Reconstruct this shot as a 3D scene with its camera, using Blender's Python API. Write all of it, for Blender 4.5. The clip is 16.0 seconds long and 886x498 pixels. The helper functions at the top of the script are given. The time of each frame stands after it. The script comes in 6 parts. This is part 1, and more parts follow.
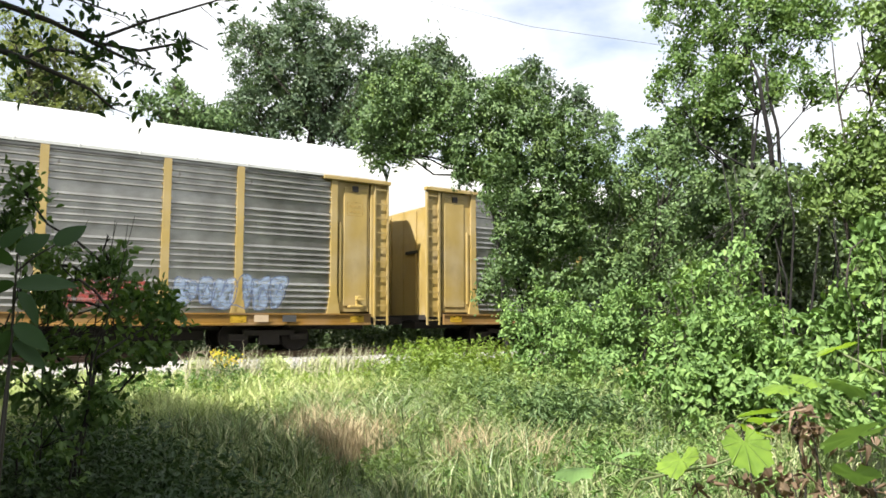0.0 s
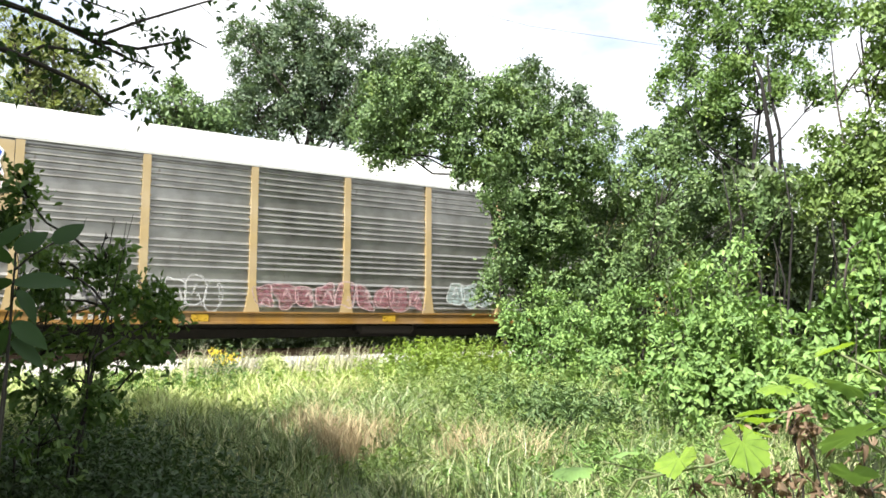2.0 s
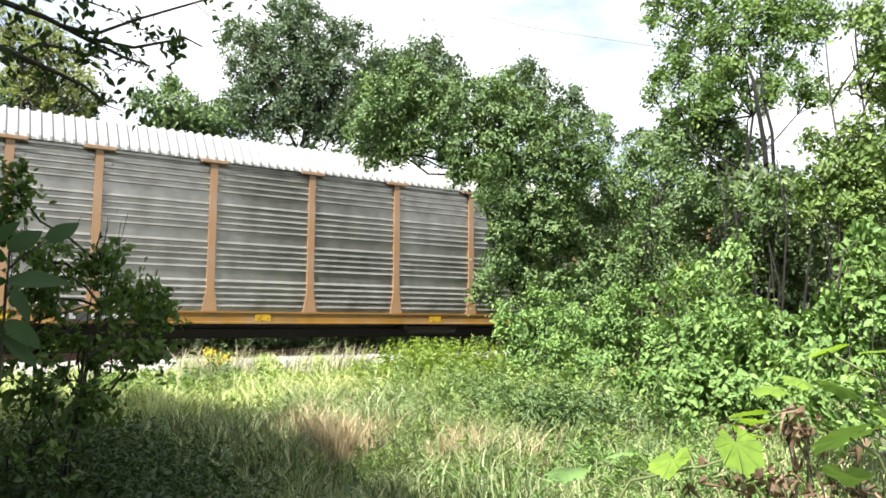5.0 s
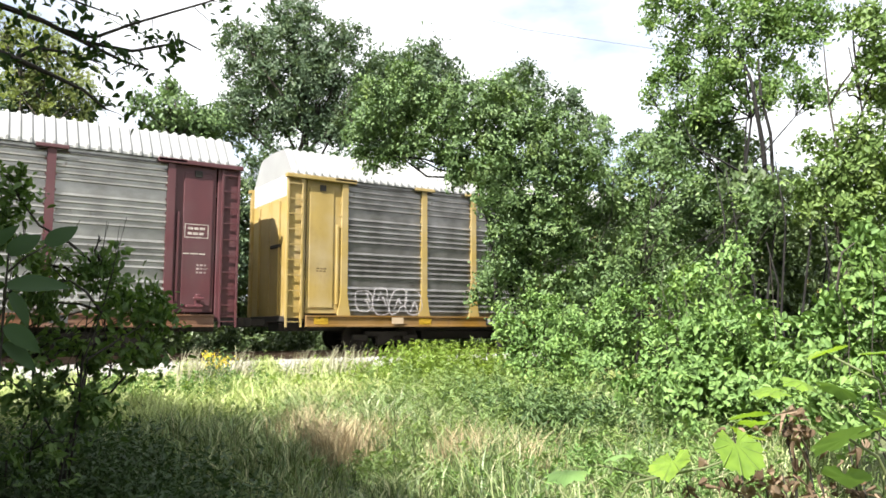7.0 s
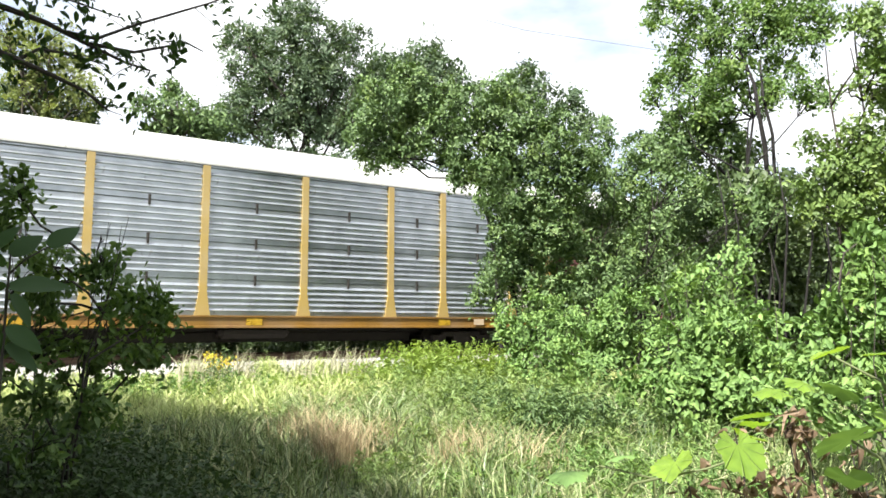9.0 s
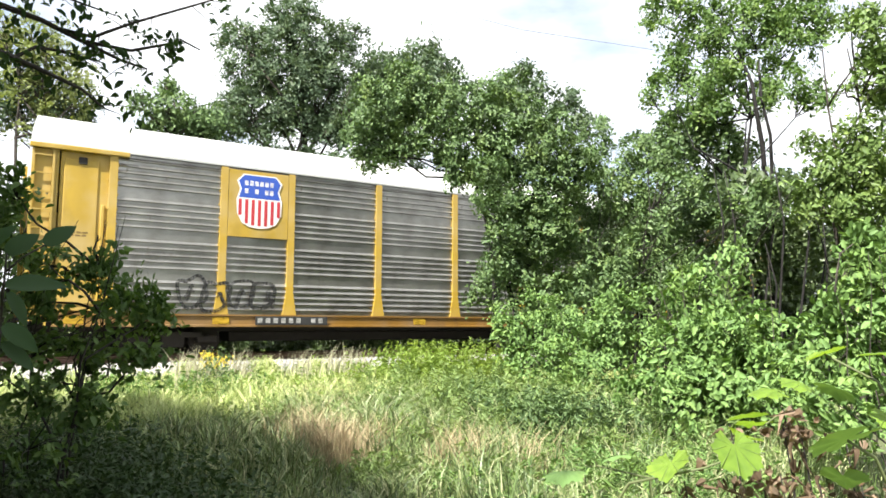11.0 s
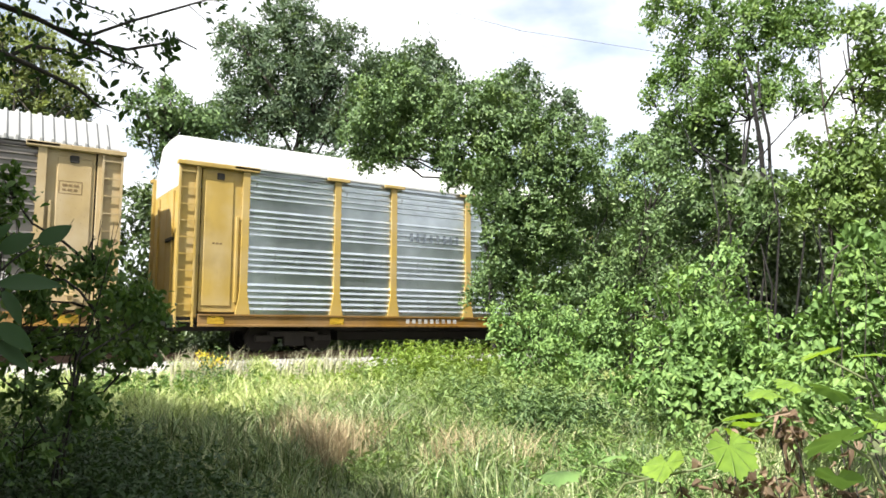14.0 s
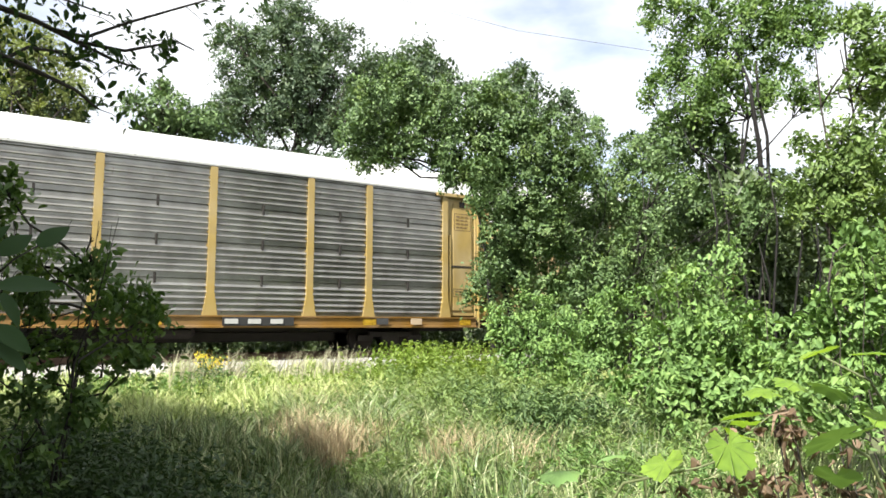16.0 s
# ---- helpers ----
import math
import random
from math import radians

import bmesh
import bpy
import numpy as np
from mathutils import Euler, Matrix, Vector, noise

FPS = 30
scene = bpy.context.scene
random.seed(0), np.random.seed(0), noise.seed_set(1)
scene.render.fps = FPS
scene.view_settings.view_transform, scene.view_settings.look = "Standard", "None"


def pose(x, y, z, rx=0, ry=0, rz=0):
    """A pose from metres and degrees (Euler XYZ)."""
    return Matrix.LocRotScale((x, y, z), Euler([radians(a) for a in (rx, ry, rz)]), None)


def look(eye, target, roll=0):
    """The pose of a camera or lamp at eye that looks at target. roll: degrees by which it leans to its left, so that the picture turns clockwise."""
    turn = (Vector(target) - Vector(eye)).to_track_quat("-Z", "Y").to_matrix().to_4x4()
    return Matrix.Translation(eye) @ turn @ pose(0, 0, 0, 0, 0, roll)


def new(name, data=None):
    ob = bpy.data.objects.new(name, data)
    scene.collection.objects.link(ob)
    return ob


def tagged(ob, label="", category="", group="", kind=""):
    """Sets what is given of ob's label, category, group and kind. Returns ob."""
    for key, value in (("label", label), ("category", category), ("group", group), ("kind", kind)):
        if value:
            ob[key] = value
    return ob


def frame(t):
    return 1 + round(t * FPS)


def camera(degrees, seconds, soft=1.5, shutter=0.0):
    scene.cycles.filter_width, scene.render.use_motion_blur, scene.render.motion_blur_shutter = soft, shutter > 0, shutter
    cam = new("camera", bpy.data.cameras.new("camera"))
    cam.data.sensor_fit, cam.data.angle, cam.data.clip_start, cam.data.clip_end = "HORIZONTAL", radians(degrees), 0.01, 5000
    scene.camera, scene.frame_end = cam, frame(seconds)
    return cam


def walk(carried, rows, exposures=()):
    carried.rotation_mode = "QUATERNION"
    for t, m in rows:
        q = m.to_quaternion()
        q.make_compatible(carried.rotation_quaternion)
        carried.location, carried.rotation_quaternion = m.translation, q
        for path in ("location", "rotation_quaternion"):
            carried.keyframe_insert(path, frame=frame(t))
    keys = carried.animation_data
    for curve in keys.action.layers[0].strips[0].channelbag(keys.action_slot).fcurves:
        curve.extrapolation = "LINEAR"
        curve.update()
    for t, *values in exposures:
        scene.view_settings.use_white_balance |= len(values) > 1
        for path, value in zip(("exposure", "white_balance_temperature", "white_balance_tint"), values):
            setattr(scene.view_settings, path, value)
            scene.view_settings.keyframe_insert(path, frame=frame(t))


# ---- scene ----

# ---------------------------------------------------------------- camera
EYE = Vector((0.0, 0.0, 0.78))          # metres above the rail heads; x runs along the track
YAW, PITCH = 33.1, 6.11                 # degrees: to the right of the track's normal, and upwards
cam = camera(62.97, 16.0, 1.65, 0.0)


def aim(yaw, pitch, roll):
    b, e = radians(YAW + yaw), radians(PITCH + pitch)
    way = Vector((math.sin(b) * math.cos(e), math.cos(b) * math.cos(e), math.sin(e)))
    return look(EYE, EYE + way * 10, roll)


SWAY = [  # seconds, degrees to the right, up, lean
    (0.0, -0.47, -0.22, -0.16), (0.5, -0.48, -0.20, -0.19), (1.0, -0.49, -0.19, -0.14), (1.5, -0.47, -0.22, -0.09),
    (2.0, -0.36, -0.28, 0.00), (2.5, -0.32, -0.32, 0.04), (3.0, -0.29, -0.31, 0.09), (3.5, -0.25, -0.33, 0.18),
    (4.0, -0.17, -0.38, 0.28), (5.2, 0.04, -0.22, 0.15), (6.5, 0.13, -0.09, 0.03), (7.0, 0.08, -0.05, 0.00),
    (7.5, 0.06, -0.01, 0.00), (8.0, 0.00, 0.00, 0.00), (8.5, -0.02, 0.02, 0.00), (9.0, -0.04, 0.02, 0.00),
    (10.2, 0.10, 0.00, 0.06), (11.5, 0.24, -0.03, 0.15), (12.0, 0.30, -0.01, 0.21), (12.5, 0.35, -0.03, 0.22),
    (13.0, 0.39, -0.03, 0.22), (13.5, 0.45, -0.02, 0.25), (14.0, 0.48, -0.01, 0.23), (14.5, 0.52, -0.03, 0.21),
    (15.0, 0.54, -0.06, 0.14), (15.5, 0.58, -0.05, 0.08), (16.0, 0.61, 0.01, 0.00)]
GAIN = 1.53                             # stops; the clip opens a little darker
walk(cam, [(t, aim(a, b, c)) for t, a, b, c in SWAY],
     [(0.0, GAIN - 0.2), (0.6, GAIN - 0.13), (1.2, GAIN + 0.1), (2.5, GAIN + 0.08), (9.5, GAIN + 0.05), (13.0, GAIN), (15.0, GAIN - 0.14), (16.0, GAIN - 0.13)])

# ---------------------------------------------------------------- sky and sun
SUN_AZ, SUN_EL = 247.0, 49.0            # clockwise from +y, above the ground
world = bpy.data.worlds.new("world")
scene.world = world
world.use_nodes = True
wn, wl = world.node_tree.nodes, world.node_tree.links
wn.clear()
w_out, w_bg = wn.new("ShaderNodeOutputWorld"), wn.new("ShaderNodeBackground")
w_sky, w_mix = wn.new("ShaderNodeTexSky"), wn.new("ShaderNodeMix")
w_sky.sky_type, w_sky.sun_disc = "NISHITA", False
w_sky.sun_elevation, w_sky.sun_rotation = radians(SUN_EL), radians(SUN_AZ)
w_co, w_noise, w_ramp, w_map = (wn.new("ShaderNodeTexCoord"), wn.new("ShaderNodeTexNoise"), wn.new("ShaderNodeValToRGB"), wn.new("ShaderNodeMapping"))
w_map.inputs["Scale"].default_value = (1.0, 1.0, 2.2)
w_map.inputs["Location"].default_value = (0.45, 0.043, -0.165)
w_noise.inputs["Scale"].default_value, w_noise.inputs["Detail"].default_value = 2.6, 6.0
w_ramp.color_ramp.elements[0].position, w_ramp.color_ramp.elements[1].position = 0.36, 0.52
w_ramp.color_ramp.elements[0].color = (0.30, 0.30, 0.30, 1)      # thin haze between the clouds
w_mix.data_type = "RGBA"
w_mix.inputs["B"].default_value = (6.6, 6.75, 7.0, 1)      # sunlit cloud, beside the sky's own radiance
wl.new(w_co.outputs["Generated"], w_map.inputs["Vector"])
wl.new(w_map.outputs["Vector"], w_noise.inputs["Vector"])
wl.new(w_noise.outputs["Fac"], w_ramp.inputs["Fac"])
wl.new(w_ramp.outputs["Color"], w_mix.inputs["Factor"])
wl.new(w_sky.outputs["Color"], w_mix.inputs["A"])
wl.new(w_mix.outputs["Result"], w_bg.inputs["Color"])
w_bg.inputs["Strength"].default_value = 0.08
wl.new(w_bg.outputs["Background"], w_out.inputs["Surface"])

sun = new("sun", bpy.data.lights.new("sun", "SUN"))
sun.data.energy, sun.data.angle, sun.data.color = 5.0, radians(0.53), (1.0, 0.965, 0.90)
s_az, s_el = radians(SUN_AZ), radians(SUN_EL)
SUN_WAY = Vector((math.sin(s_az) * math.cos(s_el), math.cos(s_az) * math.cos(s_el), math.sin(s_el)))
sun.matrix_world = look(SUN_WAY * 80, (0, 0, 0))


# ---------------------------------------------------------------- materials
def shader(name):
    m = bpy.data.materials.new(name)
    m.use_nodes = True
    n = m.node_tree.nodes
    return m, n, m.node_tree.links, n["Principled BSDF"]


def noisy(n, l, scale, detail=4.0, stretch=(1, 1, 1), source="Object"):
    co, mp, nz = n.new("ShaderNodeTexCoord"), n.new("ShaderNodeMapping"), n.new("ShaderNodeTexNoise")
    mp.inputs["Scale"].default_value = stretch
    nz.inputs["Scale"].default_value, nz.inputs["Detail"].default_value = scale, detail
    l.new(co.outputs[source], mp.inputs["Vector"])
    l.new(mp.outputs["Vector"], nz.inputs["Vector"])
    return nz.outputs["Fac"]


def ramp(n, l, fac, stops):
    r = n.new("ShaderNodeValToRGB")
    e = r.color_ramp.elements
    while len(e) < len(stops):
        e.new(0.5)
    for k, (p, c) in enumerate(stops):
        e[k].position, e[k].color = p, (*c, 1)
    l.new(fac, r.inputs["Fac"])
    return r.outputs["Color"]


def blend(n, l, fac, a, b, how="MIX"):
    x = n.new("ShaderNodeMix")
    x.data_type, x.blend_type = "RGBA", how
    for key, v in (("Factor", fac), ("A", a), ("B", b)):
        if isinstance(v, bpy.types.NodeSocket):
            l.new(v, x.inputs[key])
        else:
            x.inputs[key].default_value = v if key == "Factor" else (*v, 1)
    return x.outputs["Result"]


def bump(n, l, b, height, strength, distance):
    u = n.new("ShaderNodeBump")
    u.inputs["Strength"].default_value, u.inputs["Distance"].default_value = strength, distance
    l.new(height, u.inputs["Height"])
    l.new(u.outputs["Normal"], b.inputs["Normal"])


def scaled(c, k):
    return tuple(min(1.0, v * k) for v in c)


def leaf_mat(name, dark, mid, light, through_light=0.35, rough=0.45, single=False):
    """Leaves: colour by leaf and by patch, gloss on top, light let through."""
    m, n, l, b = shader(name)
    g = n.new("ShaderNodeObjectInfo") if single else n.new("ShaderNodeNewGeometry")
    dull, gay = (tuple(0.6 * a + 0.4 * b for a, b in zip(c, mid)) for c in (dark, light))
    c1 = ramp(n, l, g.outputs["Random" if single else "Random Per Island"], [(0.0, dull), (0.5, mid), (1.0, gay)])
    c2 = blend(n, l, noisy(n, l, 0.9, 3.0), c1, scaled(dark, 1.15))
    col = blend(n, l, 0.45, c1, c2)
    sere = ramp(n, l, noisy(n, l, 1.7, 4.0), [(0.50, (1, 1, 1)), (0.72, (1.18, 1.08, 0.82))])
    col = blend(n, l, 1.0, col, sere, "MULTIPLY")
    l.new(col, b.inputs["Base Color"])
    b.inputs["Roughness"].default_value = rough
    b.inputs["Specular IOR Level"].default_value = 0.3
    tr = n.new("ShaderNodeBsdfTranslucent")
    l.new(blend(n, l, 1.0, col, (0.95, 1.0, 0.45), "MULTIPLY"), tr.inputs["Color"])
    mx = n.new("ShaderNodeMixShader")
    mx.inputs["Fac"].default_value = through_light
    l.new(b.outputs["BSDF"], mx.inputs[1])
    l.new(tr.outputs["BSDF"], mx.inputs[2])
    l.new(mx.outputs["Shader"], n["Material Output"].inputs["Surface"])
    return m


def paint_mat(name, base, rust=0.25, rough=0.5, fade=0.78):
    """Weathered enamel on steel: chalking, rain streaks, grime, rust spots that bleed downwards."""
    m, n, l, b = shader(name)
    streak = noisy(n, l, 0.8, 4.0, (1.2, 1.2, 0.5))
    patch = noisy(n, l, 0.9, 5.0)
    fleck = noisy(n, l, 22.0, 6.0)
    bleed = noisy(n, l, 2.6, 5.0, (1.5, 1.5, 0.5))
    c = blend(n, l, ramp(n, l, streak, [(0.40, (0, 0, 0)), (0.66, (1, 1, 1))]), base, scaled(base, fade))
    pale = tuple(0.55 * v * 1.2 + 0.45 * sum(base) / 3 * 1.35 for v in base)
    c = blend(n, l, ramp(n, l, patch, [(0.45, (0, 0, 0)), (0.75, (0.75, 0.75, 0.75))]), c, pale)
    c = blend(n, l, ramp(n, l, noisy(n, l, 1.3, 5.0, (1.0, 1.0, 0.8)), [(0.54, (0, 0, 0)), (0.80, (0.5, 0.5, 0.5))]), c, tuple(0.35 * v + 0.02 for v in base))
    for mask, low, high, k in ((fleck, 0.64, 0.74, rust * 0.8), (bleed, 0.62, 0.80, rust * 0.7)):
        w = n.new("ShaderNodeMath")
        w.operation = "MULTIPLY"
        w.inputs[1].default_value = k
        l.new(ramp(n, l, mask, [(low, (0, 0, 0)), (high, (1, 1, 1))]), w.inputs[0])
        c = blend(n, l, w.outputs["Value"], c, (0.13, 0.06, 0.03))
    l.new(c, b.inputs["Base Color"])
    l.new(ramp(n, l, patch, [(0.3, (rough - 0.1,) * 3), (0.7, (rough + 0.2,) * 3)]), b.inputs["Roughness"])
    bump(n, l, b, patch, 0.10, 0.01)
    return m


def sheet_mat(name, clean, grime, metal=0.7, rough=0.36):
    """Galvanised corrugated sheet: spangle, grime washed down in streaks, a darker foot."""
    m, n, l, b = shader(name)
    streak = noisy(n, l, 1.6, 7.0, (0.8, 1.0, 1.1))
    wide = noisy(n, l, 0.7, 4.0, (0.6, 1.0, 1.8))
    grain = noisy(n, l, 60.0, 3.0)
    spot = noisy(n, l, 7.0, 6.0, (1.0, 1.0, 0.5))
    mean = tuple((p + q) / 2 for p, q in zip(clean, grime))
    c = ramp(n, l, streak, [(0.32, clean), (0.54, mean), (0.74, grime)])
    c = blend(n, l, ramp(n, l, wide, [(0.42, (0, 0, 0)), (0.75, (0.55, 0.55, 0.55))]), c, grime)
    c = blend(n, l, ramp(n, l, spot, [(0.64, (0, 0, 0)), (0.76, (0.6, 0.6, 0.6))]), c, (0.10, 0.065, 0.045))
    c = blend(n, l, ramp(n, l, grain, [(0.4, (0, 0, 0)), (0.9, (0.5, 0.5, 0.5))]), c, scaled(clean, 1.3))
    l.new(c, b.inputs["Base Color"])
    b.inputs["Metallic"].default_value, b.inputs["Roughness"].default_value = metal, rough
    bump(n, l, b, grain, 0.05, 0.004)
    return m


def plain_mat(name, base, rough=0.6, metal=0.0, spread=0.3, scale=8.0):
    m, n, l, b = shader(name)
    l.new(blend(n, l, noisy(n, l, scale, 5.0), scaled(base, 1 + spread), scaled(base, 1 - spread)), b.inputs["Base Color"])
    b.inputs["Roughness"].default_value, b.inputs["Metallic"].default_value = rough, metal
    bump(n, l, b, noisy(n, l, scale * 5, 4.0), 0.2, 0.005)
    return m


def island_mat(name, stops, rough=0.8):
    m, n, l, b = shader(name)
    g = n.new("ShaderNodeNewGeometry")
    c = ramp(n, l, g.outputs["Random Per Island"], stops)
    c = blend(n, l, noisy(n, l, 0.5, 3.0), c, blend(n, l, 1.0, c, (0.72, 0.76, 0.7), "MULTIPLY"))
    l.new(c, b.inputs["Base Color"])
    b.inputs["Roughness"].default_value = rough
    return m


def bark_mat(name, base):
    m, n, l, b = shader(name)
    f = noisy(n, l, 9.0, 6.0, (2.5, 2.5, 0.5))
    l.new(ramp(n, l, f, [(0.3, scaled(base, 0.45)), (0.7, scaled(base, 1.3))]), b.inputs["Base Color"])
    b.inputs["Roughness"].default_value = 0.9
    bump(n, l, b, f, 0.8, 0.03)
    return m


M = {}
M["leaf_vine"] = leaf_mat("vine_leaf", (0.038, 0.066, 0.025), (0.112, 0.188, 0.068), (0.27, 0.385, 0.145), 0.19, 0.5)
M["leaf_bright"] = leaf_mat("bright_leaf", (0.060, 0.108, 0.034), (0.168, 0.292, 0.086), (0.30, 0.435, 0.13), 0.25, 0.6)
M["leaf_lime"] = leaf_mat("lime_leaf", (0.13, 0.20, 0.04), (0.24, 0.34, 0.07), (0.38, 0.48, 0.11), 0.35, 0.5)
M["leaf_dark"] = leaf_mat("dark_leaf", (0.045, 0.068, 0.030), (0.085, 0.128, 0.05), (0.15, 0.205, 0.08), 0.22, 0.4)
M["leaf_far"] = leaf_mat("far_leaf", (0.046, 0.076, 0.044), (0.100, 0.150, 0.084), (0.20, 0.275, 0.16), 0.25)
M["leaf_pale"] = leaf_mat("pale_leaf", (0.14, 0.175, 0.07), (0.23, 0.275, 0.10), (0.34, 0.38, 0.14), 0.4)
M["leaf_walnut"] = leaf_mat("walnut_leaf", (0.060, 0.105, 0.036), (0.135, 0.23, 0.067), (0.26, 0.37, 0.115), 0.33, 0.4)
M["leaf_weed"] = leaf_mat("weed_leaf", (0.12, 0.185, 0.062), (0.225, 0.32, 0.115), (0.36, 0.45, 0.19), 0.35, 0.5)
# the shade under the tree is put into this dark leaf colour
M["leaf_shade_paint"] = leaf_mat("shade_paint_leaf", (0.028, 0.050, 0.022), (0.048, 0.085, 0.033), (0.085, 0.13, 0.05), 0.3, 0.5)
# near-black greens put the shade of the left foreground into the leaf colour
M["leaf_near_shade"] = leaf_mat("near_shade_leaf", (0.020, 0.042, 0.018), (0.038, 0.074, 0.028), (0.07, 0.115, 0.042), 0.38, 0.6)
M["leaf_shrub"] = leaf_mat("shrub_leaf", (0.05, 0.09, 0.03), (0.105, 0.18, 0.055), (0.19, 0.28, 0.09), 0.42, 0.5)
M["leaf_sunny"] = leaf_mat("sunny_leaf", (0.058, 0.098, 0.028), (0.130, 0.205, 0.056), (0.27, 0.365, 0.112), 0.22, 0.5)
M["leaf_grape"] = leaf_mat("grape_leaf", (0.17, 0.28, 0.040), (0.25, 0.385, 0.052), (0.35, 0.48, 0.08), 0.5, 0.5, True)


def veined(m):
    """Pale veins that fan out from the leaf stalk, and blotches, added to a leaf material."""
    n, l = m.node_tree.nodes, m.node_tree.links
    b = n["Principled BSDF"]
    old = b.inputs["Base Color"].links[0].from_socket
    co, gr, mu, pp = n.new("ShaderNodeTexCoord"), n.new("ShaderNodeTexGradient"), n.new("ShaderNodeMath"), n.new("ShaderNodeMath")
    gr.gradient_type, mu.operation, pp.operation = "RADIAL", "MULTIPLY", "PINGPONG"
    mu.inputs[1].default_value, pp.inputs[1].default_value = 22.0, 1.0
    l.new(co.outputs["Object"], gr.inputs["Vector"])
    l.new(gr.outputs["Fac"], mu.inputs[0])
    l.new(mu.outputs["Value"], pp.inputs[0])
    vein = ramp(n, l, pp.outputs["Value"], [(0.0, (0.75, 0.75, 0.75)), (0.14, (0, 0, 0))])
    c = blend(n, l, ramp(n, l, noisy(n, l, 4.0, 5.0), [(0.35, (0, 0, 0)), (0.75, (0.8, 0.8, 0.8))]), old, (0.09, 0.17, 0.03))
    c = blend(n, l, vein, c, (0.30, 0.42, 0.13))
    l.new(c, b.inputs["Base Color"])
    bump(n, l, b, vein, 0.6, 0.03)
    return m


veined(M["leaf_grape"])
M["leaf_near_shade"].node_tree.nodes["Principled BSDF"].inputs["Specular IOR Level"].default_value = 0.12
M["leaf_dead"] = leaf_mat("dead_leaf", (0.040, 0.028, 0.018), (0.150, 0.100, 0.062), (0.40, 0.30, 0.21), 0.15, 0.8, True)
M["bark"] = bark_mat("bark", (0.055, 0.045, 0.036))
M["twig"] = bark_mat("twig", (0.030, 0.025, 0.020))
# shade painted in: far darker than the bark itself, for shaded stems
M["shaded_bark"] = bark_mat("shaded_bark", (0.011, 0.009, 0.008))
M["stem"] = plain_mat("green_stem", (0.10, 0.12, 0.045), 0.7)
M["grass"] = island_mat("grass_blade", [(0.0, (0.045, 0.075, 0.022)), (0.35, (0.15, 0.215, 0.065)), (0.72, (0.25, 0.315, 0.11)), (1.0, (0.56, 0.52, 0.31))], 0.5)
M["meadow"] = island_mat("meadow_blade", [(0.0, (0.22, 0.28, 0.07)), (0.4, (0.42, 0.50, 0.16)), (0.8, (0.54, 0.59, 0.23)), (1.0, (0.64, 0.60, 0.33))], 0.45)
M["tall_grass"] = island_mat("broad_grass_blade", [(0.0, (0.05, 0.085, 0.03)), (0.45, (0.15, 0.22, 0.08)), (0.8, (0.29, 0.35, 0.15)), (1.0, (0.50, 0.48, 0.28))], 0.45)
M["straw"] = island_mat("dry_grass", [(0.0, (0.26, 0.19, 0.10)), (0.5, (0.44, 0.33, 0.19)), (1.0, (0.58, 0.48, 0.30))], 0.7)
M["plume"] = island_mat("grass_plume", [(0.0, (0.22, 0.21, 0.12)), (1.0, (0.44, 0.41, 0.28))], 0.8)
M["gold"] = island_mat("goldenrod_flower", [(0.0, (0.62, 0.46, 0.02)), (1.0, (0.80, 0.66, 0.05))], 0.7)
M["soil"] = plain_mat("soil_and_thatch", (0.085, 0.10, 0.04), 0.95, 0, 0.5, 1.6)
M["ballast"] = plain_mat("ballast_bed", (0.28, 0.265, 0.25), 0.95, 0, 0.35, 14.0)
M["stone"] = island_mat("ballast_stone", [(0.0, (0.18, 0.17, 0.16)), (0.5, (0.33, 0.31, 0.295)), (1.0, (0.48, 0.455, 0.43))], 0.9)
M["tie"] = plain_mat("creosoted_tie", (0.07, 0.055, 0.042), 0.9, 0, 0.4, 6.0)
M["rail"] = plain_mat("rail_steel", (0.16, 0.10, 0.07), 0.6, 0.4, 0.3, 9.0)
# grimy steel and wheels, darkened further to paint in the shade under the cars
M["dark_steel"] = plain_mat("grimy_shaded_steel", (0.022, 0.018, 0.015), 0.75, 0.1, 0.4, 7.0)
M["wheel"] = plain_mat("wheel_steel", (0.022, 0.017, 0.015), 0.6, 0.4, 0.3, 9.0)
M["black"] = plain_mat("black_marking", (0.025, 0.025, 0.025), 0.6)
M["wire"] = plain_mat("cable", (0.05, 0.05, 0.05), 0.6)


# ---------------------------------------------------------------- mesh helpers
def mesh_of(name, verts, faces, smooth=False):
    me = bpy.data.meshes.new(name)
    me.from_pydata(verts, [], faces)
    if smooth:
        me.polygons.foreach_set("use_smooth", [True] * len(me.polygons))
    me.materials.append(None)
    me.update()
    return me


def mesh_fast(name, verts, tris):
    """A mesh from arrays of corners and triangles."""
    me = bpy.data.meshes.new(name)
    v, f = np.asarray(verts, np.float32).reshape(-1, 3), np.asarray(tris, np.int32).reshape(-1, 3)
    me.vertices.add(len(v))
    me.vertices.foreach_set("co", v.ravel())
    me.loops.add(f.size)
    me.loops.foreach_set("vertex_index", f.ravel())
    me.polygons.add(len(f))
    me.polygons.foreach_set("loop_start", np.arange(0, f.size, 3, dtype=np.int32))
    me.materials.append(None)
    me.update(calc_edges=True)
    return me


def put(name, me, material, parent=None, at=(0, 0, 0), label=""):
    """Links a mesh as one object, under a thing or a part; alike parts share their mesh."""
    ob = new(name, me)
    ob.material_slots[0].link = "OBJECT"
    ob.material_slots[0].material = material
    ob.parent = parent
    ob.location = at
    return tagged(ob, label)


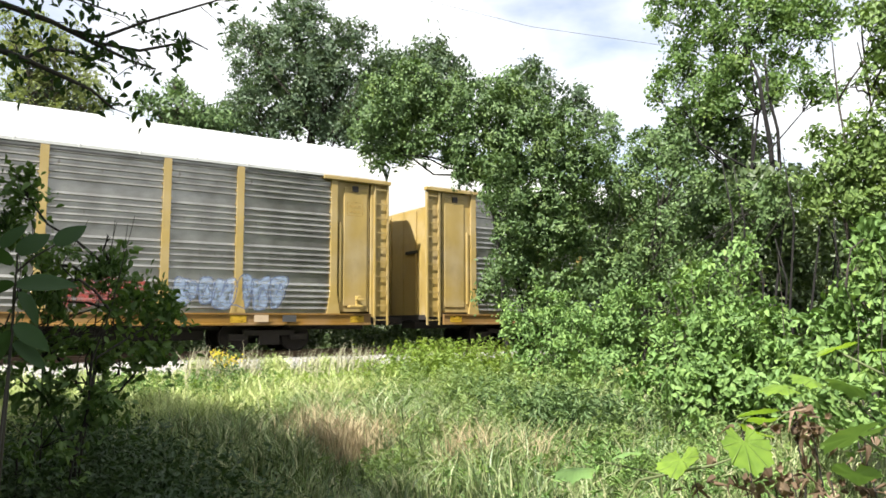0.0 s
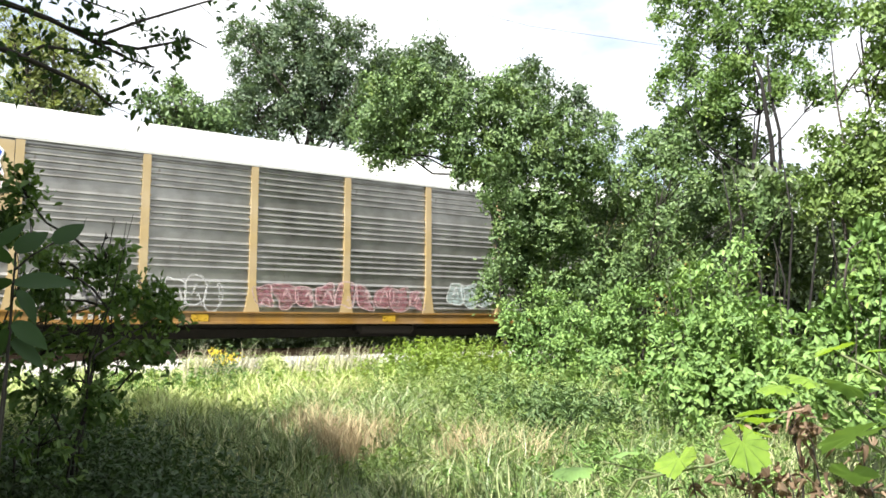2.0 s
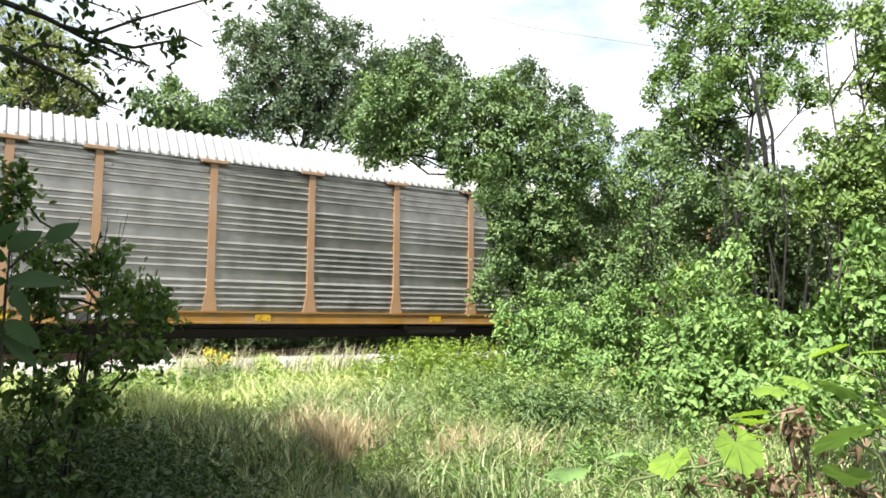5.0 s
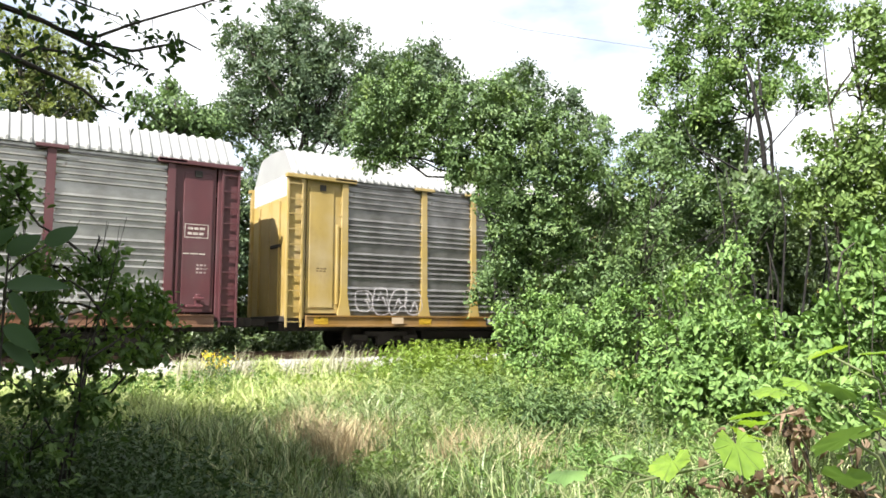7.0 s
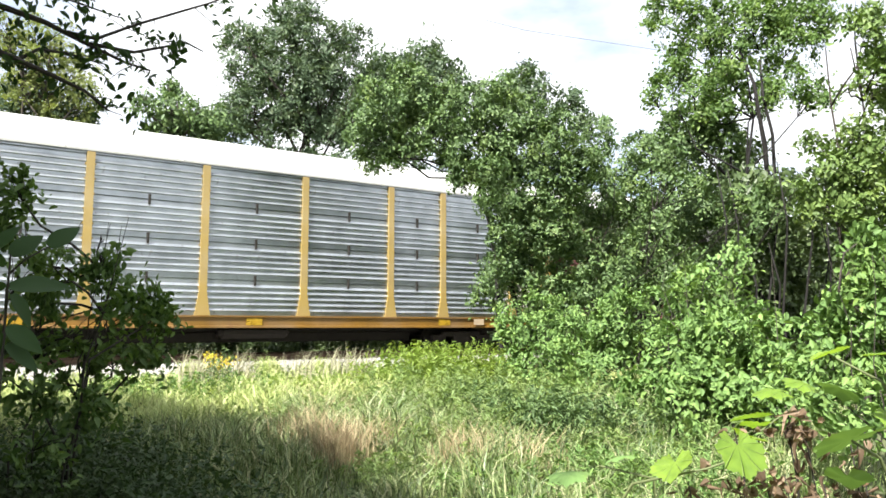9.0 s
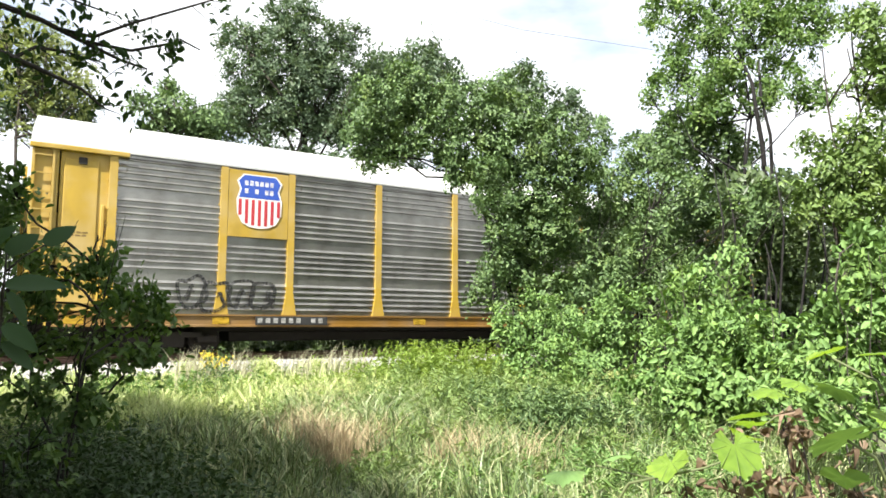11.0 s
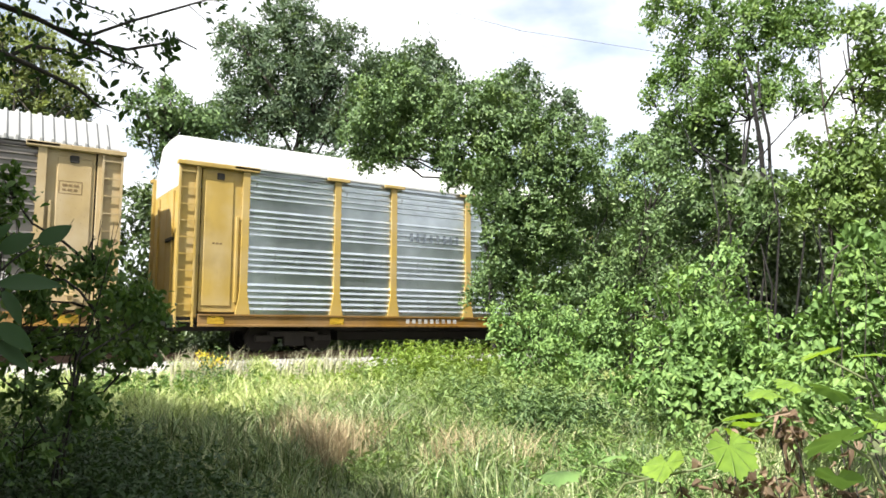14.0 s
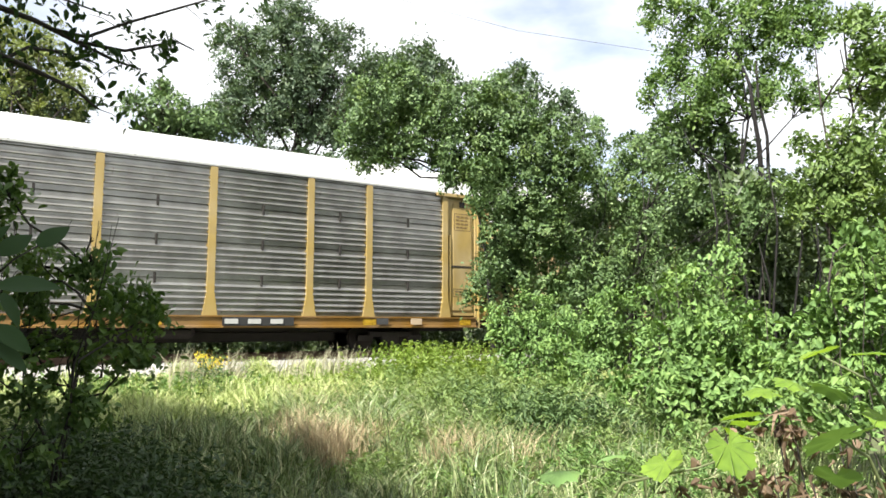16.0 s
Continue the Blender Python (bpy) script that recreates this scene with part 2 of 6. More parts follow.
def boxes(name, items, bevel=0.0):
    """One mesh of boxes given as (x0, x1, y0, y1, z0, z1)."""
    bm = bmesh.new()
    for x0, x1, y0, y1, z0, z1 in items:
        bmesh.ops.create_cube(bm, size=1.0, matrix=Matrix.Translation(((x0 + x1) / 2, (y0 + y1) / 2, (z0 + z1) / 2)) @ Matrix.Diagonal((x1 - x0, y1 - y0, z1 - z0, 1)))
    if bevel:
        bmesh.ops.bevel(bm, geom=bm.edges[:], offset=bevel, segments=1, affect="EDGES", profile=0.5)
    return closed(name, bm)


def closed(name, bm):
    me = bpy.data.meshes.new(name)
    bm.to_mesh(me)
    bm.free()
    me.materials.append(None)
    return me


def tube(points, radii, sides=7):
    """Corners and faces of a tapered tube along points."""
    vs, fs = [], []
    up = Vector((0.31, 0.17, 0.93)).normalized()
    for i, p in enumerate(points):
        p = Vector(p)
        d = Vector(points[min(i + 1, len(points) - 1)]) - Vector(points[max(i - 1, 0)])
        d.normalize()
        a = d.cross(up if abs(d.dot(up)) < 0.95 else Vector((1, 0, 0))).normalized()
        b = d.cross(a)
        for s in range(sides):
            q = 2 * math.pi * s / sides
            vs.append(p + (a * math.cos(q) + b * math.sin(q)) * radii[i])
    for i in range(len(points) - 1):
        for s in range(sides):
            t = (s + 1) % sides
            fs.append((i * sides + s, i * sides + t, (i + 1) * sides + t, (i + 1) * sides + s))
    fs.append(tuple(range(sides))[::-1])
    fs.append(tuple(range((len(points) - 1) * sides, len(points) * sides)))
    return vs, fs


def tubes(name, runs, sides=7):
    vs, fs = [], []
    for points, radii in runs:
        a, b = tube(points, radii, sides)
        fs += [tuple(k + len(vs) for k in f) for f in b]
        vs += a
    return mesh_of(name, vs, fs, True)


def unit(a):
    return a / np.maximum(np.linalg.norm(a, axis=1, keepdims=True), 1e-6)


def leaves(name, centre, normal, size, rng, droop=0.5, width=0.26, fine=False):
    """Leaf blades, folded along the midrib and drooping: four corners and two faces each."""
    n = len(centre)
    side = unit(np.cross(normal, rng.normal(size=(n, 3))))
    along = np.cross(side, normal)
    along[:, 2] -= droop
    along = unit(along)
    side = unit(np.cross(along, normal))
    up = np.cross(side, along)
    s = np.asarray(size).reshape(-1, 1)
    if fine:
        v = np.empty((n, 6, 3))
        for k, (a, b, c) in enumerate(((-0.5, 0, 0), (-0.22, 0.92, 0.09), (0.16, 0.78, 0.07), (0.5, 0, -0.12), (0.16, -0.78, 0.07), (-0.22, -0.92, 0.09))):
            v[:, k] = centre + along * s * a + side * s * width * b + up * s * c
        k = np.arange(n)[:, None] * 6
        return mesh_fast(name, v, np.concatenate([k + [0, 1, 2], k + [0, 2, 3], k + [0, 3, 4], k + [0, 4, 5]], 1))
    v = np.empty((n, 4, 3))
    v[:, 0] = centre - along * s * 0.5
    v[:, 1] = centre + side * s * width - along * s * 0.06 + up * s * 0.10
    v[:, 2] = centre + along * s * 0.5 - up * s * 0.08
    v[:, 3] = centre - side * s * width - along * s * 0.06 + up * s * 0.10
    k = np.arange(n)[:, None] * 4
    return mesh_fast(name, v, np.concatenate([k + [0, 1, 2], k + [0, 2, 3]], 1))


def lumpy(d, seed):
    """A slow wobble over directions, for an uneven outline."""
    r = np.random.default_rng(seed)
    out = np.zeros(len(d))
    for f in (2.0, 3.5, 6.0):
        for _ in range(3):
            w = unit(r.normal(size=(1, 3)))[0]
            out += np.sin(f * 2.2 * d @ w + r.uniform(0, 6.3)) / f
    return out / 2.2


def crown_points(blobs, leaf, density, rng, squash=0.9, sparse=0.0, spread=2.4):
    """Leaves in twig-sized clusters set over and inside lumpy clumps, with gaps between them."""
    cs, ns = [], []
    for k, (x, y, z, r) in enumerate(blobs):
        m = max(6, int(density * r * r / leaf ** 2 / 38))
        d = unit(rng.normal(size=(m, 3)))
        reach = r * (0.92 + 0.40 * lumpy(d, k * 7 + int(abs(x) * 10))) * (1 - 0.5 * rng.random(m) ** 1.7)
        stray = rng.random(m) < 0.08
        reach[stray] *= rng.uniform(1.05, 1.35, stray.sum())
        q = d * reach[:, None] * [1, 1, squash] + [x, y, z]
        if sparse:
            keep = 1.3 * lumpy(q * 0.75, 5) + 0.9 * lumpy(q * 2.2 + 4, 9) > sparse - 0.86
            q, d = q[keep], d[keep]
        n = 38
        face = unit(d * 0.75 + [0, 0, 0.5] + rng.normal(size=d.shape) * 0.45)
        off = rng.normal(size=(len(q), n, 3)) * leaf * spread * 0.5 * rng.uniform(0.6, 1.3, (len(q), 1, 1))
        off -= (off * face[:, None]).sum(2, keepdims=True) * face[:, None] * 0.6
        off[:, :, 2] -= np.abs(off[:, :, :2]).sum(2) * 0.25
        cs.append((q[:, None] + off).reshape(-1, 3))
        ns.append((face[:, None] + rng.normal(size=(len(q), n, 3)) * 0.36).reshape(-1, 3))
    return np.concatenate(cs), unit(np.concatenate(ns))


GROUND = -0.75


def ground_z(x, y):
    """Height of the ground: flat field, the bank up to the track bed, flat beyond."""
    bank = np.clip((y - 14.8) / 2.6, 0, 1) * np.clip((29.0 - y) / 3.0, 0, 1)
    return GROUND + 0.42 * bank * bank * (3 - 2 * bank) + 0.05 * np.sin(x * 0.7 + 1) * np.sin(y * 0.55) + 0.03 * np.sin(x * 1.9) * np.sin(y * 2.3 + 2)


def tree(name, base, blobs, material, leaf, density, label, category, seed, trunk=0.14, stems=1, sparse=0.0, lean=(0, 0), bark="bark", fine=False, rise=0.85):
    """Trunk, limbs that reach into each clump, and a crown of many leaves."""
    rng = np.random.default_rng(seed)
    root = tagged(new(name), label, category)
    bx, by = base
    bz = float(ground_z(bx, by)) - 0.1
    root.location = (bx, by, bz)
    rel = [(x - bx, y - by, z - bz, r) for x, y, z, r in blobs]
    top = max(b[2] for b in rel)
    low = min(b[2] - b[3] for b in rel)
    mid = np.mean([b[:2] for b in rel], 0)
    tips = []
    for s in range(stems):
        off = rng.normal(size=2) * (0.0 if stems == 1 else 0.35)
        pts, rad = [], []
        for k in range(8):
            f = k / 7
            pts.append((off[0] + (mid[0] * f ** 1.5) + lean[0] * f + rng.normal() * 0.014 * top, off[1] + mid[1] * f ** 1.5 + lean[1] * f + rng.normal() * 0.014 * top, f * top * 0.92))
            rad.append(trunk * (1 - 0.82 * f) / (1 if stems == 1 else 1.3))
        put("trunk" if stems == 1 else "stem", tubes(name + "_trunk", [(pts, rad)], 8), M[bark], root)
        tips.append(pts)
    twigs = []
    for x, y, z, r in rel:
        pts = tips[int(rng.integers(stems))]
        k = int(np.clip(round(7 * (z - r * 0.8 - rise * math.hypot(x - mid[0], y - mid[1])) / (top * 0.92)), 1, 6))
        a, e = Vector(pts[k]), Vector((x, y, z))
        m = a.lerp(e, 0.5) + Vector(rng.normal(size=3)) * 0.12 * (e - a).length + Vector((0, 0, -0.06 * (e - a).length))
        w = max(0.012, trunk * 0.32)
        put("limb", tubes(name + "_limb", [([a, a.lerp(m, 0.5) + Vector((0, 0, 0.03)), m, e], [w, w * 0.85, w * 0.7, w * 0.35])], 6), M[bark], root)
        for _ in range(5):
            q = e + Vector(rng.normal(size=3)).normalized() * r * 0.85
            twigs.append(([m.lerp(e, 0.6), (m.lerp(e, 0.6) + q) / 2 + Vector(rng.normal(size=3)) * 0.08 * r, q], [w * 0.4, w * 0.28, w * 0.1]))
    tagged(put("twig", tubes(name + "_twig", twigs, 4), M[bark], root), kind="stuff")
    c, nrm = crown_points(rel, leaf, density, rng, sparse=sparse)
    above = c[:, 2] > 0.12
    c, nrm = c[above], nrm[above]
    put("crown", leaves(name + "_crown", c, nrm, leaf * rng.uniform(0.6, 1.35, len(c)), rng, fine=fine), M[material], root)
    return root


# ---------------------------------------------------------------- ground and track
def build_ground():
    xs = np.concatenate([[-900, -300, -120, -60], np.arange(-36, 60.1, 0.6), [90, 160, 400, 900]])
    ys = np.concatenate([[-900, -300, -100, -40], np.arange(-20, 44.1, 0.6), [60, 120, 400, 900]])
    gx, gy = np.meshgrid(xs, ys)
    gz = ground_z(gx, gy)
    v = np.stack([gx, gy, gz], -1).reshape(-1, 3)
    w = len(xs)
    i = (np.arange(len(ys) - 1)[:, None] * w + np.arange(w - 1)[None]).ravel()[:, None]
    me = mesh_fast("ground", v, np.concatenate([i + [0, 1, w + 1], i + [0, w + 1, w]], 1))
    tagged(put("ground", me, M["soil"]), "earth with matted grass beside a railway", "ground", kind="structure")


def build_track():
    prof = [(16.6, -0.62), (17.5, -0.34), (18.6, -0.22), (19.6, -0.20), (22.6, -0.20), (23.6, -0.22), (24.7, -0.34), (25.8, -0.62)]
    xs = np.arange(-60, 260.1, 2.0)
    vs, fs = [], []
    for k, x in enumerate(xs):
        for j, (y, z) in enumerate(prof):
            vs.append((x, y + 0.08 * math.sin(k * 1.7 + j), z + 0.02 * math.sin(k * 2.3 + j * 2)))
    n = len(prof)
    for k in range(len(xs) - 1):
        for j in range(n - 1):
            a = k * n + j
            fs.append((a, a + n, a + n + 1, a + 1))
    bed = tagged(put("ballast_bed", mesh_of("ballast_bed", vs, fs), M["ballast"]), "pale crushed stone ballast bed under the rails", "track bed", kind="structure")
    rng = np.random.default_rng(4)
    N = 26000
    px = rng.uniform(-4, 34, N)
    py = 16.5 + 3.2 * rng.random(N)
    pz = np.interp(py, [p[0] for p in prof], [p[1] for p in prof]) + 0.012
    s = rng.uniform(0.025, 0.055, N)
    base = np.array([[1, 0, 0], [-0.5, 0.85, 0], [-0.5, -0.85, 0], [0.1, 0.1, 0.95]])
    v = base[None] * s[:, None, None] * rng.uniform(0.6, 1.3, (N, 4, 3))
    a = rng.uniform(0, 6.3, N)
    ca, sa = np.cos(a)[:, None], np.sin(a)[:, None]
    v = np.stack([v[:, :, 0] * ca - v[:, :, 1] * sa, v[:, :, 0] * sa + v[:, :, 1] * ca, v[:, :, 2]], -1) + np.stack([px, py, pz], -1)[:, None]
    k = np.arange(N)[:, None] * 4
    me = mesh_fast("ballast_stones", v, np.concatenate([k + [0, 1, 3], k + [1, 2, 3], k + [2, 0, 3]], 1))
    tagged(put("ballast_stones", me, M["stone"]), "loose pale grey ballast stones along the track", "ballast", kind="stuff")
    # rails with head, web and foot
    sec = [(-0.07, -0.17), (0.07, -0.17), (0.07, -0.155), (0.012, -0.14), (0.012, -0.045), (0.036, -0.03), (0.036, 0.0), (-0.036, 0.0), (-0.036, -0.03), (-0.012, -0.045), (-0.012, -0.14), (-0.07, -0.155)]
    for y in (TRACK_Y - 0.755, TRACK_Y + 0.755):
        v = [(x, y + a, z) for x in (-60, 260) for a, z in sec]
        m = len(sec)
        f = [(i, (i + 1) % m, m + (i + 1) % m, m + i) for i in range(m)]
        tagged(put("rail", mesh_of("rail", v, f), M["rail"]), "rusty brown steel rail on wooden ties", "rail", group="rails of the track", kind="structure")
    tie = boxes("tie", [(-0.115, 0.115, -1.3, 1.3, -0.34, -0.172)], 0.012)
    for k in range(120):
        put("tie", tie, M["tie"], bed, (-12 + k * 0.53, TRACK_Y + 0.02 * math.sin(k * 2.1), 0))


TRACK_Y = 21.07
build_ground()
build_track()

# ---------------------------------------------------------------- the train
HALF, SIDE = 13.6, 1.62                  # half the body's length and width
PITCH_CARS = 28.5                        # from one car to the next
POSTS = [-11.76, -8.98, -7.06, -4.236, -1.412, 1.412, 4.236, 7.06, 8.98, 11.76]
SILL_LOW, SILL_TOP, EAVE, SHOULDER, PEAK = 0.75, 1.08, 5.14, 5.95, 6.03


def rib_profile(seams):
    """Heights and depths over a corrugated side: groups of ridges between flat bands; some kinds are four sheets with dark seams."""
    prof = [(0.0, 0.0)]
    top = EAVE - SILL_TOP - 0.02
    z = 0.12
    k = 0
    while z < top - 0.16:
        prof += [(z, 0.0), (z + 0.004, -0.046), (z + 0.010, -0.050), (z + 0.074, -0.005), (z + 0.080, 0.0)]
        k += 1
        if seams:
            z += 0.160
            if k % 5 == 0:
                prof += [(z + 0.008, 0.0), (z + 0.010, 0.065), (z + 0.052, 0.065), (z + 0.054, -0.02), (z + 0.068, -0.02), (z + 0.070, 0.0)]
                z += 0.20
        else:
            z += 0.165 if k % 5 else 0.37
    prof.append((top, 0.0))
    return prof


def ribbed(width, seams, low=None, high=None):
    """A corrugated side sheet, or a band of one between two heights."""
    prof = [p for p in rib_profile(seams) if low is None or low <= p[0] <= high]
    if low is not None:
        prof = [(low, 0.0)] + prof + [(high, 0.0)]
    foot, top = prof[0][0], prof[-1][0]
    v = [(x, y, zz) for x in (0, width) for zz, y in prof]
    n = len(prof)
    f = [(i, n + i, n + i + 1, i + 1) for i in range(n - 1)]
    v += [(0, 0.07, foot), (0, 0.07, top), (width, 0.07, foot), (width, 0.07, top)]
    b = 2 * n
    f += [(b, b + 1, b + 3, b + 2), (0, b, b + 2, n), (n - 1, 2 * n - 1, b + 3, b + 1)]
    return mesh_of("side_sheet", v, f)


def roof_mesh(ribs):
    """The folded roof: steep eaves, a crowned top, and, on some cars, crosswise ribs."""
    prof = [(-SIDE - 0.02, EAVE - 0.03), (-SIDE - 0.02, EAVE + 0.03), (-1.05, SHOULDER - 0.05), (-0.86, SHOULDER + 0.03), (0.0, PEAK), (0.86, SHOULDER + 0.03), (1.05, SHOULDER - 0.05), (SIDE + 0.02, EAVE + 0.03), (SIDE + 0.02, EAVE - 0.03)]
    xs = [(-13.45, 0.0)]
    if ribs:
        k = -13.35
        while k < 13.3:
            xs += [(k, 0.0), (k + 0.035, 0.055), (k + 0.085, 0.055), (k + 0.12, 0.0)]
            k += 0.245
    else:
        k = -11.76
        while k < 11.8:
            xs += [(k - 0.03, 0.0), (k - 0.02, 0.012), (k + 0.02, 0.012), (k + 0.03, 0.0)]
            k += 1.395
    xs.append((13.45, 0.0))
    n = len(prof)
    v, f = [], []
    for x, h in xs:
        for j, (y, z) in enumerate(prof):
            v.append((x, y * (1 + 0.3 * h), z + (h if 0 < j < n - 1 else 0)))
    for i in range(len(xs) - 1):
        for j in range(n - 1):
            a = i * n + j
            f.append((a, a + 1, a + n + 1, a + n))
    f.append(tuple(range(n)))
    f.append(tuple(range((len(xs) - 1) * n, len(xs) * n))[::-1])
    return mesh_of("roof", v, f)


def post_mesh():
    """A side post that flares at its foot over the sill."""
    d = 0.085
    lv = [(SILL_TOP - 0.33, 0.21), (SILL_TOP - 0.02, 0.21), (SILL_TOP + 0.10, 0.185), (SILL_TOP + 0.62, 0.10), (EAVE - 0.05, 0.095)]
    v, f = [], []
    for z, w in lv:
        v += [(-w, 0, z), (-w, -d, z), (w, -d, z), (w, 0, z)]
    for i in range(len(lv) - 1):
        for s in range(4):
            a, b = i * 4 + s, i * 4 + (s + 1) % 4
            f.append((a, b, b + 4, a + 4))
    f += [(3, 2, 1, 0), tuple(range(len(v) - 4, len(v)))]
    for s in (-1, 1):
        for k in range(9):
            x, z, b = s * 0.105, SILL_TOP + 0.75 + 0.37 * k, len(v)
            v += [(x + i * 0.026, j, z + q * 0.02) for i in (-1, 1) for j in (0.0, -d * 0.55) for q in (-1, 1)]
            f += [tuple(b + i for i in q) for q in ((0, 1, 3, 2), (4, 6, 7, 5), (0, 4, 5, 1), (2, 3, 7, 6), (1, 5, 7, 3), (0, 2, 6, 4))]
    return mesh_of("post", v, f)


def ladder_mesh():
    items = [(-0.025, 0.025, -0.03, 0.03, -0.26, 4.0), (0.415, 0.465, -0.03, 0.03, -0.26, 4.0)]
    items += [(0.02, 0.42, -0.03, -0.005, -0.12 + 0.44 * k, -0.095 + 0.44 * k) for k in range(10)]
    return boxes("ladder", items)


def truck_frame_mesh():
    bm = bmesh.new()
    for y in (-1.02, 1.02):
        for x0, x1, z0, z1 in ((-1.15, -0.62, 0.33, 0.52), (0.62, 1.15, 0.33, 0.52), (-0.75, 0.75, 0.46, 0.62), (-0.3, 0.3, 0.20, 0.5)):
            bmesh.ops.create_cube(bm, size=1.0, matrix=Matrix.Translation(((x0 + x1) / 2, y, (z0 + z1) / 2)) @ Matrix.Diagonal((x1 - x0, 0.16, z1 - z0, 1)))
    bmesh.ops.create_cube(bm, size=1.0, matrix=Matrix.Translation((0, 0, 0.5)) @ Matrix.Diagonal((0.4, 2.1, 0.22, 1)))
    bmesh.ops.bevel(bm, geom=bm.edges[:], offset=0.02, segments=1, affect="EDGES", profile=0.5)
    return closed("truck_frame", bm)


def wheelset_mesh():
    v, f = [], []
    ring = [(-0.80, 0.10), (-0.80, 0.36), (-0.79, 0.42), (-0.70, 0.425), (-0.69, 0.45), (-0.66, 0.44), (-0.66, 0.34), (-0.72, 0.30), (-0.72, 0.12), (-0.66, 0.085), (0.66, 0.085), (0.72, 0.12), (0.72, 0.30), (0.66, 0.34), (0.66, 0.44), (0.69, 0.45), (0.70, 0.425), (0.79, 0.42), (0.80, 0.36), (0.80, 0.10)]
    n = len(ring)
    for s in range(24):
        q = 2 * math.pi * s / 24
        v += [(r * math.cos(q), y, r * math.sin(q)) for y, r in ring]
    for s in range(24):
        for j in range(n - 1):
            a, b = s * n + j, ((s + 1) % 24) * n + j
            f.append((a, b, b + 1, a + 1))
    f += [tuple(s * n for s in range(24)), tuple(s * n + n - 1 for s in range(24))[::-1]]
    return mesh_of("wheelset", v, f)


SHEETS = {(round(w, 3), s): ribbed(w, s) for w in (2.58, 1.72, 2.624) for s in (False, True)}
ROOFS = {s: roof_mesh(s) for s in (False, True)}
POST, LADDER, TRUCK, WHEELS = post_mesh(), ladder_mesh(), truck_frame_mesh(), wheelset_mesh()
def channel_mesh():
    """A rolled steel channel along the car's side."""
    sec = [(-0.09, SILL_LOW), (0.05, SILL_LOW), (0.05, SILL_TOP), (-0.09, SILL_TOP), (-0.09, SILL_TOP - 0.04), (-0.05, SILL_TOP - 0.05), (-0.05, SILL_LOW + 0.06), (-0.09, SILL_LOW + 0.05)]
    n = len(sec)
    v = [(x, y, z) for x in (-12.95, 12.95) for y, z in sec]
    return mesh_of("side_sill", v, [(i, (i + 1) % n, n + (i + 1) % n, n + i) for i in range(n)] + [tuple(range(n))[::-1], tuple(range(n, 2 * n))])


SILL = channel_mesh()
FRAME = boxes("underframe", [(-12.0, 12.0, -1.5, 1.5, 0.86, 1.06)])
CENTRE = boxes("centre_sill", [(-13.3, 13.3, -0.45, 0.45, 0.62, 0.858)], 0.01)
BELLY = boxes("belly_beam", [(-8.4, 8.4, -0.5, 0.5, 0.34, 0.618)], 0.02)
END_FLOOR = boxes("end_floor", [(0, 1.5, -1.5, 1.5, 0.9, 1.06)], 0.01)
TANK = boxes("air_tank", [(-1.0, 1.0, -0.3, 0.3, 0.45, 0.8)], 0.12)
COUPLER = boxes("coupler", [(0, 0.62, -0.12, 0.12, 0.78, 0.98), (0.45, 0.68, -0.2, 0.16, 0.74, 1.02)], 0.02)
FAR_SIDE = boxes("far_side_wall", [(-13.4, 13.4, -0.04, 0.04, SILL_LOW, EAVE)])
INNER = boxes("deck", [(-13.2, 13.2, -1.5, 1.5, 2.6, 2.68), (-13.2, 13.2, -1.5, 1.5, 3.9, 3.98)])
END_PANEL = boxes("end_panel", [(0, 1.18, -0.03, 0.03, 1.13, EAVE - 0.12), (0.34, 1.10, -0.058, 0.02, 1.30, EAVE - 0.30)], 0.01)
DOOR_EDGE = boxes("door_edge", [(0.17, 0.25, -0.085, 0.0, 1.4, 3.75)], 0.012)
LATCH = boxes("latch_box", [(0.60, 0.80, -0.09, -0.03, EAVE - 0.42, EAVE - 0.24)], 0.015)
SEAM_LATCH = boxes("seam_latch", [(-0.03, 0.03, -0.05, 0.0, -0.14, 0.14)], 0.008)
CORNER = boxes("corner_post", [(1.22, 1.36, -0.065, 0.05, 0.98, EAVE - 0.12)], 0.012)
LADDER_BACK = boxes("ladder_back", [(1.36, 1.80, -0.04, 0.0, 1.0, EAVE - 0.12)], 0.008)
HEADER = boxes("header", [(-0.35, 1.86, -0.08, 0.08, EAVE - 0.12, EAVE - 0.01)], 0.01)
CAP = boxes("post_cap", [(-0.36, 0.36, -0.10, 0.0, EAVE - 0.09, EAVE + 0.0)], 0.01)
END_DOOR = boxes("end_door", [(-0.04, 0.04, 0.02, 1.5, 1.05, EAVE - 0.62)], 0.012)
DOOR_RIB = boxes("door_rib", [(0.04, 0.10, 0.82, 0.9, 1.1, EAVE - 0.7)], 0.01)
END_CAP = boxes("end_cap", [(-0.05, 0.05, -1.54, 1.54, EAVE - 0.62, EAVE + 0.02)], 0.012)
BAR = boxes("buffer_bar", [(0.04, 0.12, -0.35, 0.35, 3.05, 3.15)], 0.01)
BRAKE = boxes("hand_brake", [(-0.3, 0.12, -0.22, -0.02, 1.25, 1.32), (-0.06, 0.06, -0.2, -0.02, 1.3, 1.6), (-0.14, 0.14, -0.24, -0.18, 1.45, 1.52)], 0.015)


